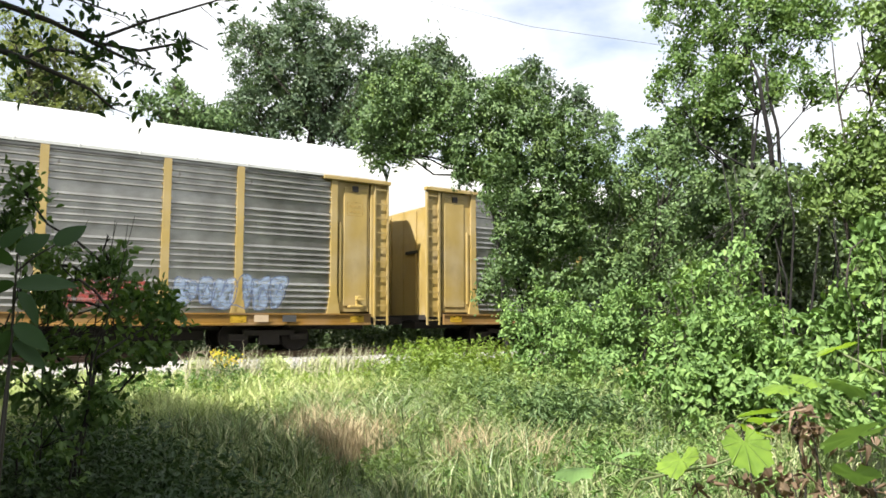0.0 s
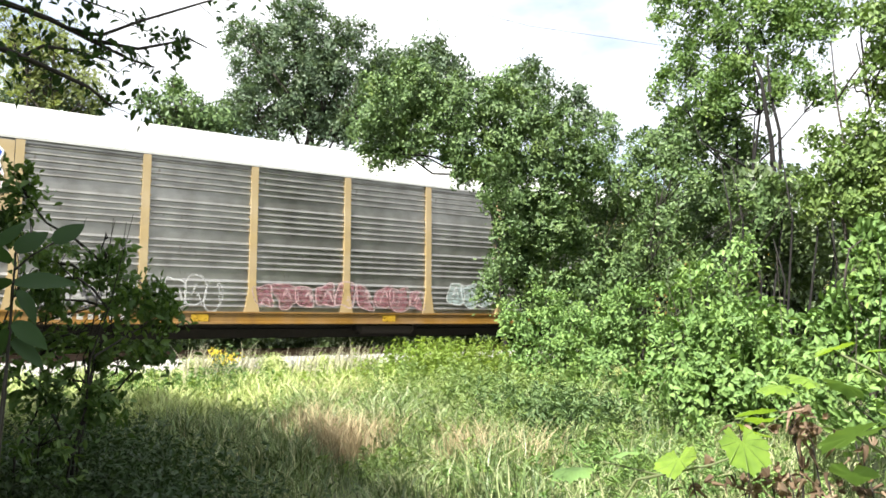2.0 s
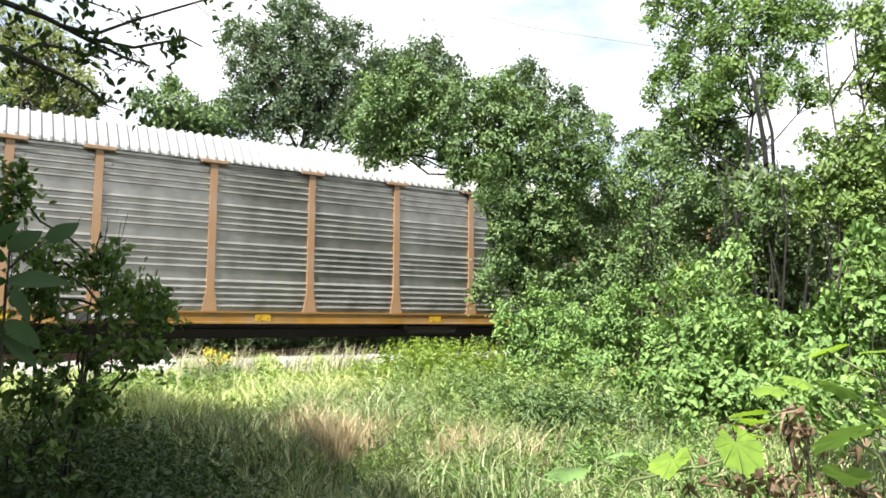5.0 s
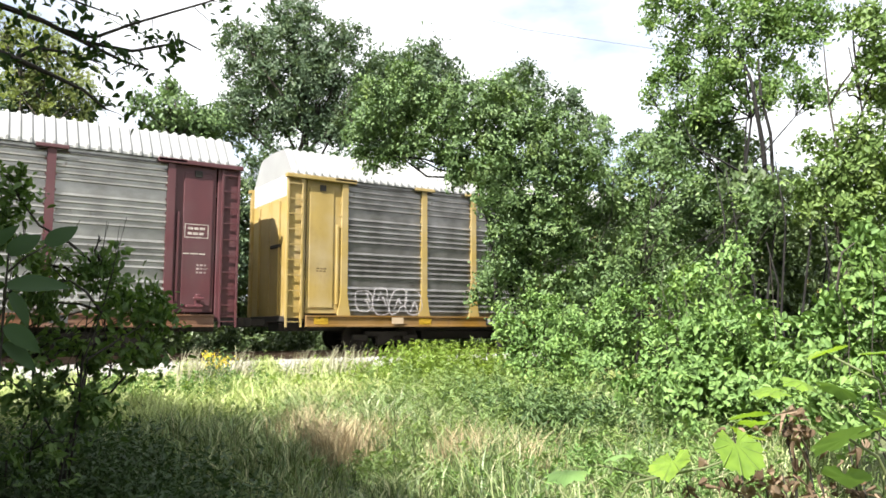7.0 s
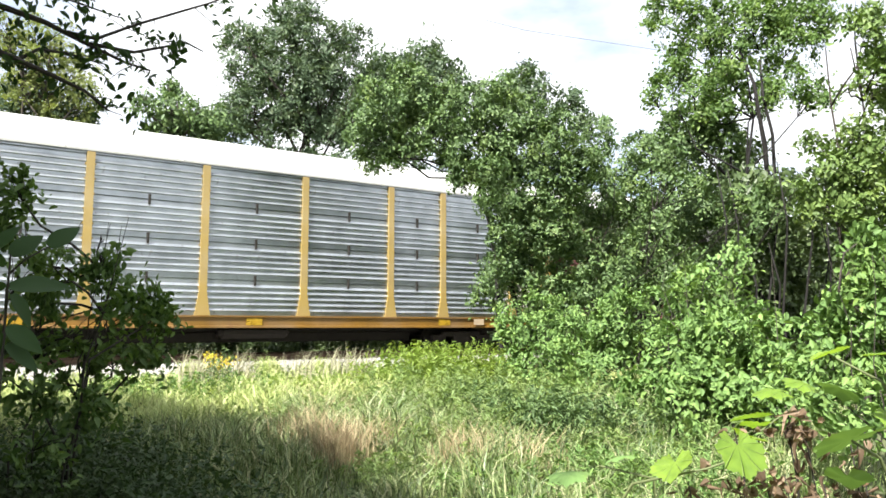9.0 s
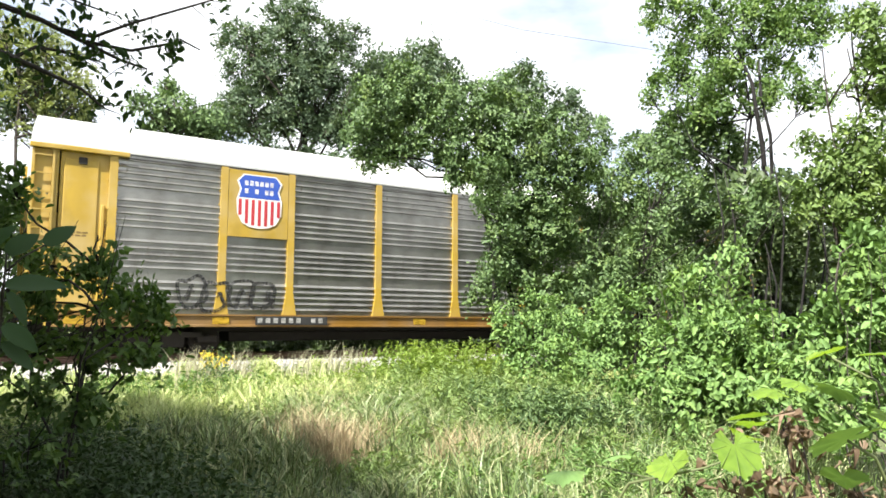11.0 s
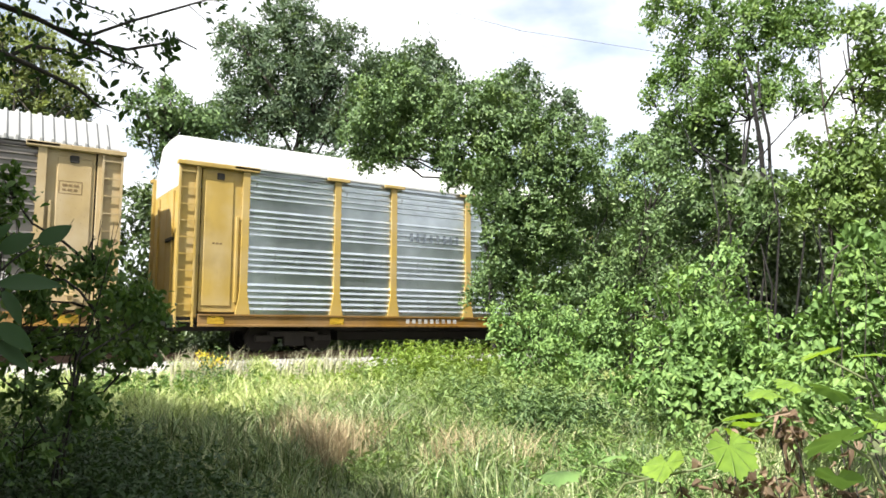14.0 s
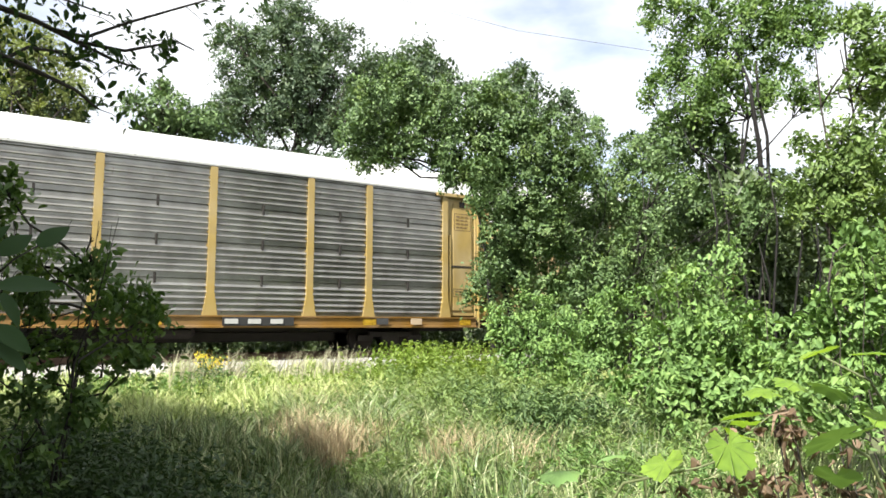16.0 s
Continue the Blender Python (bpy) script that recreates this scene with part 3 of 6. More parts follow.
def autorack(k, label, paint, sheet, roof, ribs, seams, sill=None, caps=False, brake=True, lift=1.0):
    """A tall enclosed automobile carrier on two trucks, its local origin on the rails at mid length."""
    car = tagged(new("autorack_car"), label, "rail car", group="cars of the train")
    for side, turn in ((-1, 0), (1, math.pi)):
        for i, (a, b) in enumerate(zip(POSTS, POSTS[1:])):
            w = round(b - a - 0.2, 3)
            me = SHEETS[min(SHEETS, key=lambda q: abs(q[0] - w) + (q[1] != seams))]
            if side < 0:
                put("side_sheet", me, sheet, car, (a + 0.1, -SIDE + 0.06, SILL_TOP))
                for z in (2.04, 3.04, 4.04) if seams else ():
                    put("seam_latch", SEAM_LATCH, M["dark_steel"], car, ((a + b) / 2, -SIDE + 0.05, z))
        if side > 0:
            put("far_side_wall", FAR_SIDE, sheet, car, (0, SIDE - 0.06, 0))
        s = put("side_sill", SILL, sill or DIRTY, car, (0, side * (SIDE - 0.0), 0))
        s.rotation_euler = (0, 0, turn)
        for x in POSTS:
            if side < 0:
                put("post", POST, paint, car, (x, -SIDE + 0.06, 0))
                if caps:
                    put("post_cap", CAP, paint, car, (x, -SIDE + 0.02, 0))
        for e in (-1, 1):
            for nm, me in (("end_panel", END_PANEL), ("door_edge", DOOR_EDGE), ("corner_post", CORNER), ("ladder_back", LADDER_BACK)):
                m = put(nm, me, paint, car, (e * 11.76, side * (SIDE - 0.10), 0))
                m.scale = (e, -side, 1)
            put("latch_box", LATCH, M["dark_steel"], car, (e * 11.76, side * (SIDE - 0.10), 0)).scale = (e, -side, 1)
            h = put("header", HEADER, paint, car, (e * 11.76, side * SIDE, 0))
            h.scale = (e, -side, 1)
            put("ladder", LADDER, paint, car, (e * 13.54 - (0.44 if e > 0 else 0), side * (SIDE + 0.0), 1.0))
    top = put("roof", ROOFS[ribs], roof, car, (0, 0, EAVE * (1 - lift)))
    top.scale = (1, 1, lift)
    put("underframe", FRAME, M["dark_steel"], car)
    put("centre_sill", CENTRE, M["dark_steel"], car)
    put("belly_beam", BELLY, M["dark_steel"], car)
    put("air_tank", TANK, M["dark_steel"], car, (3.0, -0.95, 0))
    put("end_floor", END_FLOOR, M["dark_steel"], car, (12.02, 0, 0))
    put("end_floor", END_FLOOR, M["dark_steel"], car, (-13.52, 0, 0))
    put("deck", INNER, M["dark_steel"], car)
    for e in (-1, 1):
        for side in (-1, 1):
            d = put("end_door", END_DOOR, paint, car, (e * 13.44, 0, 0))
            d.scale = (e, side, 1)
            put("door_rib", DOOR_RIB, paint, d)
        put("end_cap", END_CAP, ROOF_W, car, (e * 13.42, 0, 0))
        put("buffer_bar", BAR, M["dark_steel"], car, (e * 13.44, -0.6, 0)).scale = (e, 1, 1)
        c = put("coupler", COUPLER, M["dark_steel"], car, (e * 13.6, 0, 0))
        c.scale = (e, 1, 1)
        t = put("truck", TRUCK, M["dark_steel"], car, (e * 10.05, 0, 0))
        for x in (-0.89, 0.89):
            put("wheelset", WHEELS, M["wheel"], t, (x, 0, 0.42))
    if brake:
        put("hand_brake", BRAKE, paint, car, (12.5, -SIDE - 0.0, 0))
    return car


YELLOW = paint_mat("yellow_paint", (0.36, 0.255, 0.078), 0.5)
ORANGE = paint_mat("orange_yellow_paint", (0.32, 0.195, 0.065), 0.55)
CREAM = paint_mat("faded_yellow_paint", (0.36, 0.265, 0.125), 0.7)
BRIGHT = paint_mat("fresh_yellow_paint", (0.42, 0.275, 0.034), 0.2)
GOLD = paint_mat("golden_yellow_paint", (0.39, 0.265, 0.062), 0.3)
MAROON = paint_mat("maroon_paint", (0.085, 0.024, 0.029), 0.3)
GREEN = paint_mat("green_paint", (0.12, 0.27, 0.15), 0.2)
DIRTY = paint_mat("dirty_sill_paint", (0.215, 0.112, 0.018), 0.9)
TAN = paint_mat("rust_faded_paint", (0.25, 0.145, 0.075), 0.6)
RUSTY = paint_mat("rusty_sill_paint", (0.14, 0.062, 0.03), 0.7)
ROOF_W = plain_mat("white_roof", (0.46, 0.46, 0.447), 0.5, 0, 0.10, 1.2)
ROOF_G = plain_mat("galvanised_roof", (0.29, 0.29, 0.285), 0.5, 0.1, 0.2, 1.2)


def rust_roof():
    """A white roof whose paint has come off in crosswise rusty strips."""
    m, n, l, b = shader("rust_striped_roof")
    co, wv, sep, hi = n.new("ShaderNodeTexCoord"), n.new("ShaderNodeTexWave"), n.new("ShaderNodeSeparateXYZ"), n.new("ShaderNodeTexWave")
    for w, k, d in ((wv, 0.36, 2.2), (hi, 1.9, 4.5)):
        w.inputs["Scale"].default_value, w.inputs["Distortion"].default_value, w.inputs["Detail Scale"].default_value = k, d, 2.0
        l.new(co.outputs["Object"], w.inputs["Vector"])
    groups = ramp(n, l, wv.outputs["Fac"], [(0.30, (0, 0, 0)), (0.42, (1, 1, 1))])
    strips = ramp(n, l, hi.outputs["Fac"], [(0.02, (0.45, 0.45, 0.45)), (0.34, (1, 1, 1))])
    l.new(co.outputs["Object"], sep.inputs["Vector"])
    ends = n.new("ShaderNodeMapRange")
    ends.inputs["From Min"].default_value, ends.inputs["From Max"].default_value = -8.6, -8.2
    l.new(sep.outputs["X"], ends.inputs["Value"])
    f = blend(n, l, 1.0, groups, strips, "MULTIPLY")
    f = blend(n, l, 1.0, f, ends.outputs["Result"], "MULTIPLY")
    front = n.new("ShaderNodeMapRange")
    front.inputs["From Min"].default_value, front.inputs["From Max"].default_value = 11.0, 10.7
    l.new(sep.outputs["X"], front.inputs["Value"])
    f = blend(n, l, 1.0, f, front.outputs["Result"], "MULTIPLY")
    rust = ramp(n, l, noisy(n, l, 9.0, 5.0), [(0.3, (0.05, 0.015, 0.011)), (0.7, (0.11, 0.035, 0.025))])
    l.new(blend(n, l, f, blend(n, l, noisy(n, l, 2.0, 5.0), (0.40, 0.345, 0.325), (0.22, 0.17, 0.155)), rust), b.inputs["Base Color"])
    b.inputs["Roughness"].default_value = 0.6
    return m


ROOF_R = rust_roof()
GREY = sheet_mat("grey_side_sheet", (0.42, 0.41, 0.38), (0.165, 0.157, 0.142), 0.88, 0.36)
SILVER = sheet_mat("silver_side_sheet", (0.56, 0.595, 0.63), (0.28, 0.30, 0.325), 0.88, 0.36)
BROWN = sheet_mat("brown_side_sheet", (0.21, 0.195, 0.175), (0.085, 0.077, 0.068), 0.75, 0.38)
SHINY = sheet_mat("shiny_side_sheet", (0.72, 0.77, 0.80), (0.42, 0.46, 0.50), 0.95, 0.30)
PATCHY = sheet_mat("patchy_side_sheet", (0.52, 0.51, 0.515), (0.20, 0.19, 0.185), 0.88, 0.36)
GRIMY = sheet_mat("grimy_side_sheet", (0.34, 0.33, 0.315), (0.090, 0.080, 0.072), 0.8, 0.36)

CARS = [
    autorack(0, "yellow autorack rail car with grey corrugated sides", YELLOW, GREY, ROOF_W, False, False, lift=1.26),
    autorack(1, "yellow autorack rail car with pale blue graffiti on grey sides", YELLOW, GREY, ROOF_W, False, False, DIRTY, lift=1.26),
    autorack(2, "yellow autorack rail car with a blue and red shield", CREAM, GREY, ROOF_W, False, False, DIRTY, lift=1.15),
    autorack(3, "orange-yellow autorack rail car with capped posts and a shield", ORANGE, GREY, ROOF_G, True, False, None, True),
    autorack(4, "rusty orange autorack rail car with grey corrugated sides", TAN, GREY, ROOF_G, True, False, DIRTY, True),
    autorack(5, "yellow autorack rail car with dark grimy corrugated sides", YELLOW, GRIMY, ROOF_G, True, False, DIRTY, True),
    autorack(6, "maroon autorack rail car with weathered silver sides", MAROON, GREY, ROOF_G, True, False, RUSTY, True),
    autorack(7, "yellow autorack rail car with clean silver seamed sides", YELLOW, SILVER, ROOF_W, False, True, None, False, False),
    autorack(8, "bright yellow autorack rail car with a red striped shield", BRIGHT, GREY, ROOF_W, False, False),
    autorack(9, "green autorack rail car with a rust-striped white roof", GREEN, PATCHY, ROOF_R, False, True, DIRTY, False, False),
    autorack(10, "yellow autorack rail car with bright bluish silver sides", GOLD, SHINY, ROOF_W, False, False, None, True),
    autorack(11, "faded yellow autorack rail car with dull brown sides", CREAM, BROWN, ROOF_G, True, False, DIRTY, True),
    autorack(12, "yellow autorack rail car with grey seamed sides", YELLOW, GREY, ROOF_W, False, True, None, False, False),
]

# ---------------------------------------------------------------- lettering, boards and graffiti on the cars
FACE = -SIDE - 0.012                     # just proud of the ridges


def flat(polys):
    """Flat shapes in the side's plane, from outlines of (x, z)."""
    v, f = [], []
    for n, poly in enumerate(polys):
        f.append(tuple(range(len(v), len(v) + len(poly))))
        v += [(x, -0.0005 * n, z) for x, z in poly]
    return v, f


def ribbon(points, width, shut=True):
    """A painted line of even width along points."""
    out = []
    n = len(points)
    for i in range(n if shut else n - 1):
        a, b = Vector(points[i]), Vector(points[(i + 1) % n])
        d = (b - a)
        if d.length < 1e-5:
            continue
        d.normalize()
        s = Vector((-d.y, d.x)) * width / 2
        e = d * width * 0.3
        out.append([tuple(a - e - s), tuple(b + e - s), tuple(b + e + s), tuple(a - e + s)])
    return out


PAINTS = {}


def film(colour, cover=1.0):
    """Paint on the sheets; sprayed paint is thin and worn through in places."""
    if (colour, cover) not in PAINTS:
        m = plain_mat("thin_paint", colour, 0.55, 0, 0.16, 3.0)
        if cover < 1:
            n, l = m.node_tree.nodes, m.node_tree.links
            mx, cl = n.new("ShaderNodeMixShader"), n.new("ShaderNodeBsdfTransparent")
            lo = ramp(n, l, noisy(n, l, 5.0, 6.0, (1, 1, 2.5)), [(0.30, (max(0, cover - 0.55),) * 3), (0.62, (cover,) * 3)])
            l.new(lo, mx.inputs["Fac"])
            l.new(cl.outputs["BSDF"], mx.inputs[1])
            l.new(n["Principled BSDF"].outputs["BSDF"], mx.inputs[2])
            l.new(mx.outputs["Shader"], n["Material Output"].inputs["Surface"])
        PAINTS[(colour, cover)] = m
    return PAINTS[(colour, cover)]


def graffiti(car, x0, x1, z0, z1, fill, line, count, seed, label, thick=0.035):
    """A sprayed piece: overlapping jagged, swollen shapes without meaning, thinly painted."""
    rng = random.Random(seed)
    body, edge = [], []
    w, h = (x1 - x0) / count, z1 - z0
    for i in range(count):
        cx, cz = x0 + w * (i + 0.5), (z0 + z1) / 2 + rng.uniform(-0.05, 0.05) * h
        knots = [rng.uniform(0.58, 1.18) for _ in range(7)]
        lean = rng.uniform(-0.35, 0.5)
        loop = []
        for k in range(28):
            u = k / 28 * 7
            a, f = int(u) % 7, u - int(u)
            r = knots[a] * (1 - f * f * (3 - 2 * f)) + knots[(a + 1) % 7] * f * f * (3 - 2 * f)
            t = 2 * math.pi * k / 28
            c, n = math.cos(t), math.sin(t)
            bx, bz = math.copysign(abs(c) ** 0.7, c), math.copysign(abs(n) ** 0.7, n)
            loop.append((cx + r * bx * w * 0.56 + lean * r * bz * h * 0.3, cz + r * bz * h * 0.46))
        body.append(loop)
        edge += ribbon(loop, thick * rng.uniform(0.7, 1.2))
        for _ in range(2):
            q, y0 = rng.uniform(-0.25, 0.2), rng.uniform(-0.25, 0.15)
            bit = [(cx + w * (q + 0.09 * k), cz + h * (y0 + 0.16 * math.sin(1.3 * k + q * 9))) for k in range(4)]
            edge += ribbon(bit, thick * rng.uniform(0.6, 1.3), False)
    put("graffiti_line", mesh_of("graffiti_line", *flat(edge)), film(line, 0.8), car, (0, FACE - (0.02 if fill else 0.0), 0), label)["kind"] = "stuff"
    if fill:
        put("graffiti_fill", mesh_of("graffiti_fill", *flat(body)), film(fill, 0.9 if max(fill) < 0.2 else 0.64), car, (0, FACE, 0), label)["kind"] = "stuff"


def board(car, name, x0, x1, z0, z1, material, label="", out=0.0, thick=0.02):
    me = boxes(name, [(x0, x1, -thick, 0.0, z0, z1)])
    return put(name, me, material, car, (0, FACE - out, 0), label)


def bars(car, x0, x1, z0, z1, count, colour, out=0.03, parent=None, gap=0.3):
    """Plain bars for writing that cannot be read."""
    w = (x1 - x0) / count
    rng = random.Random(int(x0 * 50 + z0 * 10))
    for i in range(count):
        if rng.random() < 0.1 and count > 5:
            continue
        a = x0 + i * w
        put("marking", mesh_of("marking", *flat([[(a, z0), (a + w * (1 - gap), z0), (a + w * (1 - gap), z1), (a, z1)]])), film(colour, 0.9 if count > 3 else 1.0), car, (0, FACE - out, 0))


def shield(car, x0, x1, z0, z1):
    """A shield emblem: blue top, red and white stripes below."""
    w, h, cx = x1 - x0, z1 - z0, (x0 + x1) / 2
    half = [(0.36, 1.0), (0.5, 0.87), (0.43, 0.72), (0.5, 0.52), (0.48, 0.26), (0.37, 0.09), (0.2, 0.02), (0.0, 0.0)]
    edge = [(cx + a * w, z0 + b * h) for a, b in half] + [(cx - a * w, z0 + b * h) for a, b in half[-2::-1]]
    put("shield", mesh_of("shield", *flat([edge])), film((0.74, 0.72, 0.70)), car, (0, FACE - 0.030, 0), "white shield with red stripes and blue top")
    top = [(cx + a * w * 0.96, z0 + b * h) for a, b in ((0.36, 0.98), (0.48, 0.86), (0.41, 0.72), (0.47, 0.56), (-0.47, 0.56), (-0.41, 0.72), (-0.48, 0.86), (-0.36, 0.98))]
    put("shield_top", mesh_of("shield_top", *flat([top])), film((0.03, 0.08, 0.38)), car, (0, FACE - 0.034, 0))
    low = [(x, 0.05 + 0.36 * (abs(x) * 2) ** 4) for x in (-0.42, -0.28, -0.14, 0.0, 0.14, 0.28, 0.42)]
    put("shield_stripe", mesh_of("shield_stripe", *flat([[(cx + (x - 0.035) * w, z0 + b * h), (cx + (x + 0.035) * w, z0 + b * h), (cx + (x + 0.035) * w, z0 + 0.53 * h), (cx + (x - 0.035) * w, z0 + 0.53 * h)] for x, b in low])), film((0.42, 0.03, 0.04)), car, (0, FACE - 0.034, 0))
    for k in (0.64, 0.79):
        bars(car, cx - 0.33 * w, cx + 0.33 * w, z0 + k * h, z0 + (k + 0.09) * h, 6, (0.75, 0.75, 0.75), 0.038)


def rings(car, x0, x1, z0, z1, count, colour, out, stroke=0.13):
    """Bold open blocks that stand for an emblem, painted on the sheets."""
    w = (x1 - x0) / count
    for i in range(count):
        a, b, t = x0 + i * w, x0 + (i + 0.86) * w, stroke
        outer, inner = [(a, z0), (b, z0), (b, z1), (a, z1)], [(a + t, z0 + t), (b - t, z0 + t), (b - t, z1 - t), (a + t, z1 - t)]
        me = mesh_of("emblem", [(x, 0, z) for x, z in outer + inner], [(k, (k + 1) % 4, 4 + (k + 1) % 4, 4 + k) for k in range(4)])
        put("emblem", me, film(colour, 0.9), car, (0, FACE - out, 0))


def stencil(car, x0, x1, z0, z1, colour, rows=3, framed=True):
    """A framed panel of stencilled lines too small to read."""
    polys = ribbon([(x0, z0), (x1, z0), (x1, z1), (x0, z1)], 0.022) if framed else []
    h = (z1 - z0) / (rows + 0.6)
    for i in range(rows):
        z, a = z0 + h * (i + 0.55), x0 + 0.07
        for k in range(3):
            b = a + (x1 - x0 - 0.14) * (0.24 + 0.07 * ((i + k) % 2))
            polys.append([(a, z), (b, z), (b, z + h * 0.5), (a, z + h * 0.5)])
            a = b + 0.025
    tagged(put("stencil", mesh_of("stencil", *flat(polys)), film(colour, 0.9), car, (0, FACE + 0.050, 0)), kind="stuff")


INK, BLUE, RED = (0.03, 0.03, 0.035), (0.30, 0.38, 0.55), (0.40, 0.06, 0.05)
graffiti(CARS[0], -7.5, -3.0, 1.2, 2.0, BLUE, INK, 5, 1, "pale blue sprayed graffiti")
graffiti(CARS[1], 7.34, 10.33, 1.16, 2.12, (0.34, 0.44, 0.62), (0.10, 0.13, 0.22), 6, 2, "pale blue sprayed graffiti")
graffiti(CARS[1], 4.4, 6.6, 1.15, 1.95, RED, (0.08, 0.02, 0.02), 4, 3, "red sprayed graffiti")
graffiti(CARS[1], -2.7, 2.6, 1.12, 2.2, (0.05, 0.048, 0.045), (0.012, 0.012, 0.012), 9, 4, "black sprayed graffiti", 0.10)
graffiti(CARS[2], 9.0, 11.7, 1.12, 1.98, (0.33, 0.33, 0.33), INK, 4, 5, "grey sprayed graffiti with black edges", 0.07)
graffiti(CARS[2], 4.9, 7.4, 1.26, 2.15, (0.42, 0.52, 0.50), (0.55, 0.57, 0.56), 4, 6, "pale teal sprayed graffiti")
graffiti(CARS[2], -1.4, 4.05, 1.12, 1.95, (0.32, 0.13, 0.15), (0.48, 0.36, 0.36), 9, 7, "dull red sprayed graffiti")
graffiti(CARS[2], -4.65, -2.2, 1.12, 2.05, None, (0.5, 0.5, 0.5), 5, 8, "white sprayed graffiti outline")
graffiti(CARS[2], -6.8, -4.1, 1.12, 2.0, (0.50, 0.50, 0.49), INK, 4, 9, "white and black sprayed graffiti", 0.07)
graffiti(CARS[2], -10.2, -7.6, 1.12, 1.9, (0.30, 0.34, 0.38), (0.55, 0.58, 0.6), 3, 10, "faded blue sprayed graffiti")
graffiti(CARS[3], 4.96, 6.12, 1.10, 1.94, (0.55, 0.58, 0.60), (0.48, 0.5, 0.52), 2, 11, "white sprayed graffiti")
graffiti(CARS[3], 7.4, 8.8, 1.25, 1.85, None, (0.42, 0.43, 0.43), 4, 12, "thin white graffiti line")
graffiti(CARS[3], -0.93, 0.5, 1.2, 1.9, None, (0.6, 0.6, 0.6), 3, 13, "white sprayed graffiti line", 0.05)
graffiti(CARS[3], -4.0, -2.55, 1.2, 2.0, (0.24, 0.28, 0.36), (0.28, 0.32, 0.4), 3, 14, "faded blue sprayed graffiti")
graffiti(CARS[3], -11.4, -9.8, 1.2, 2.0, None, (0.42, 0.42, 0.42), 4, 15, "thin white graffiti line")
graffiti(CARS[4], 6.2, 9.2, 1.2, 2.0, None, (0.45, 0.45, 0.45), 5, 16, "white sprayed graffiti outline")
graffiti(CARS[5], 4.5, 6.4, 1.14, 1.94, None, (0.55, 0.55, 0.55), 4, 17, "white sprayed graffiti outline")
graffiti(CARS[5], -11.4, -9.15, 1.14, 2.0, None, (0.60, 0.56, 0.58), 4, 18, "white sprayed graffiti outline")
graffiti(CARS[6], 2.5, 7.2, 1.05, 2.06, (0.50, 0.49, 0.45), (0.09, 0.09, 0.09), 6, 19, "large white sprayed graffiti with dark edges", 0.06)
graffiti(CARS[6], 8.2, 10.2, 1.15, 1.9, None, (0.42, 0.42, 0.42), 4, 20, "white sprayed graffiti outline")
graffiti(CARS[6], -4.5, -1.2, 1.08, 1.95, None, (0.52, 0.52, 0.5), 6, 21, "white sprayed graffiti outline")
graffiti(CARS[6], -11.5, -9.5, 1.1, 1.85, (0.42, 0.36, 0.14), INK, 4, 22, "yellow and black sprayed graffiti", 0.06)
graffiti(CARS[8], -10.1, -7.5, 1.1, 2.1, None, (0.02, 0.02, 0.02), 4, 23, "black sprayed graffiti", 0.10)
graffiti(CARS[9], -1.0, 3.4, 1.12, 2.0, None, (0.45, 0.46, 0.47), 6, 24, "white sprayed graffiti outline")
graffiti(CARS[9], -5.0, -2.2, 1.1, 1.85, (0.24, 0.30, 0.42), (0.36, 0.42, 0.5), 5, 25, "faded blue sprayed graffiti")
graffiti(CARS[11], 4.45, 7.4, 1.16, 2.15, None, (0.58, 0.57, 0.56), 4, 26, "white sprayed graffiti outline")
graffiti(CARS[11], 10.05, 11.2, 1.4, 2.05, None, (0.62, 0.61, 0.62), 5, 27, "white sprayed graffiti outline")

for k, mat in ((2, CREAM), (3, ORANGE), (8, BRIGHT)):
    board(CARS[k], "emblem_board", -8.87, -7.17, 3.2, 5.05, mat, "painted board behind a shield emblem", -0.01)
    shield(CARS[k], -8.66, -7.36, 3.45, 4.95)
board(CARS[9], "emblem_board", -6.95, -4.34, 3.05, 4.12, GREEN, "green board with a white emblem", -0.005)
put("emblem", mesh_of("emblem", *flat([[(-6.7, 3.2), (-5.95, 3.2), (-5.75, 3.5), (-5.95, 3.62), (-5.75, 3.8), (-5.9, 4.0), (-6.5, 4.0), (-6.35, 3.72), (-6.7, 3.6)]])), film((0.46, 0.50, 0.40), 0.9), CARS[9], (0, FACE - 0.03, 0))
bars(CARS[9], -5.6, -4.5, 3.68, 3.84, 8, (0.40, 0.46, 0.37))
bars(CARS[9], -5.6, -4.5, 3.32, 3.48, 8, (0.40, 0.46, 0.37))
put("emblem_board", ribbed(2.61, False, 2.02, 3.07), YELLOW, CARS[11], (-6.955, -SIDE + 0.052, SILL_TOP), "yellow painted corrugations behind a black emblem")
rings(CARS[11], -6.3, -4.75, 3.42, 4.0, 3, (0.015, 0.015, 0.015), 0.02)
bars(CARS[11], -6.35, -4.72, 3.24, 3.31, 1, INK, 0.02, gap=0.0)
rings(CARS[1], -6.3, -4.95, 3.5, 3.98, 3, (0.48, 0.30, 0.02), 0.004)
bars(CARS[1], -6.3, -4.95, 3.3, 3.4, 1, (0.48, 0.30, 0.02), 0.004, gap=0)
for k in (5, 6):
    bars(CARS[k], -5.75, -4.8, 3.65, 3.98, 2, INK, 0.004, gap=0.12)
    bars(CARS[k], -5.75, -4.8, 3.32, 3.45, 9, INK, 0.004)
bars(CARS[10], -6.75, -4.5, 3.42, 3.70, 9, (0.10, 0.12, 0.15), 0.004, gap=0.55)
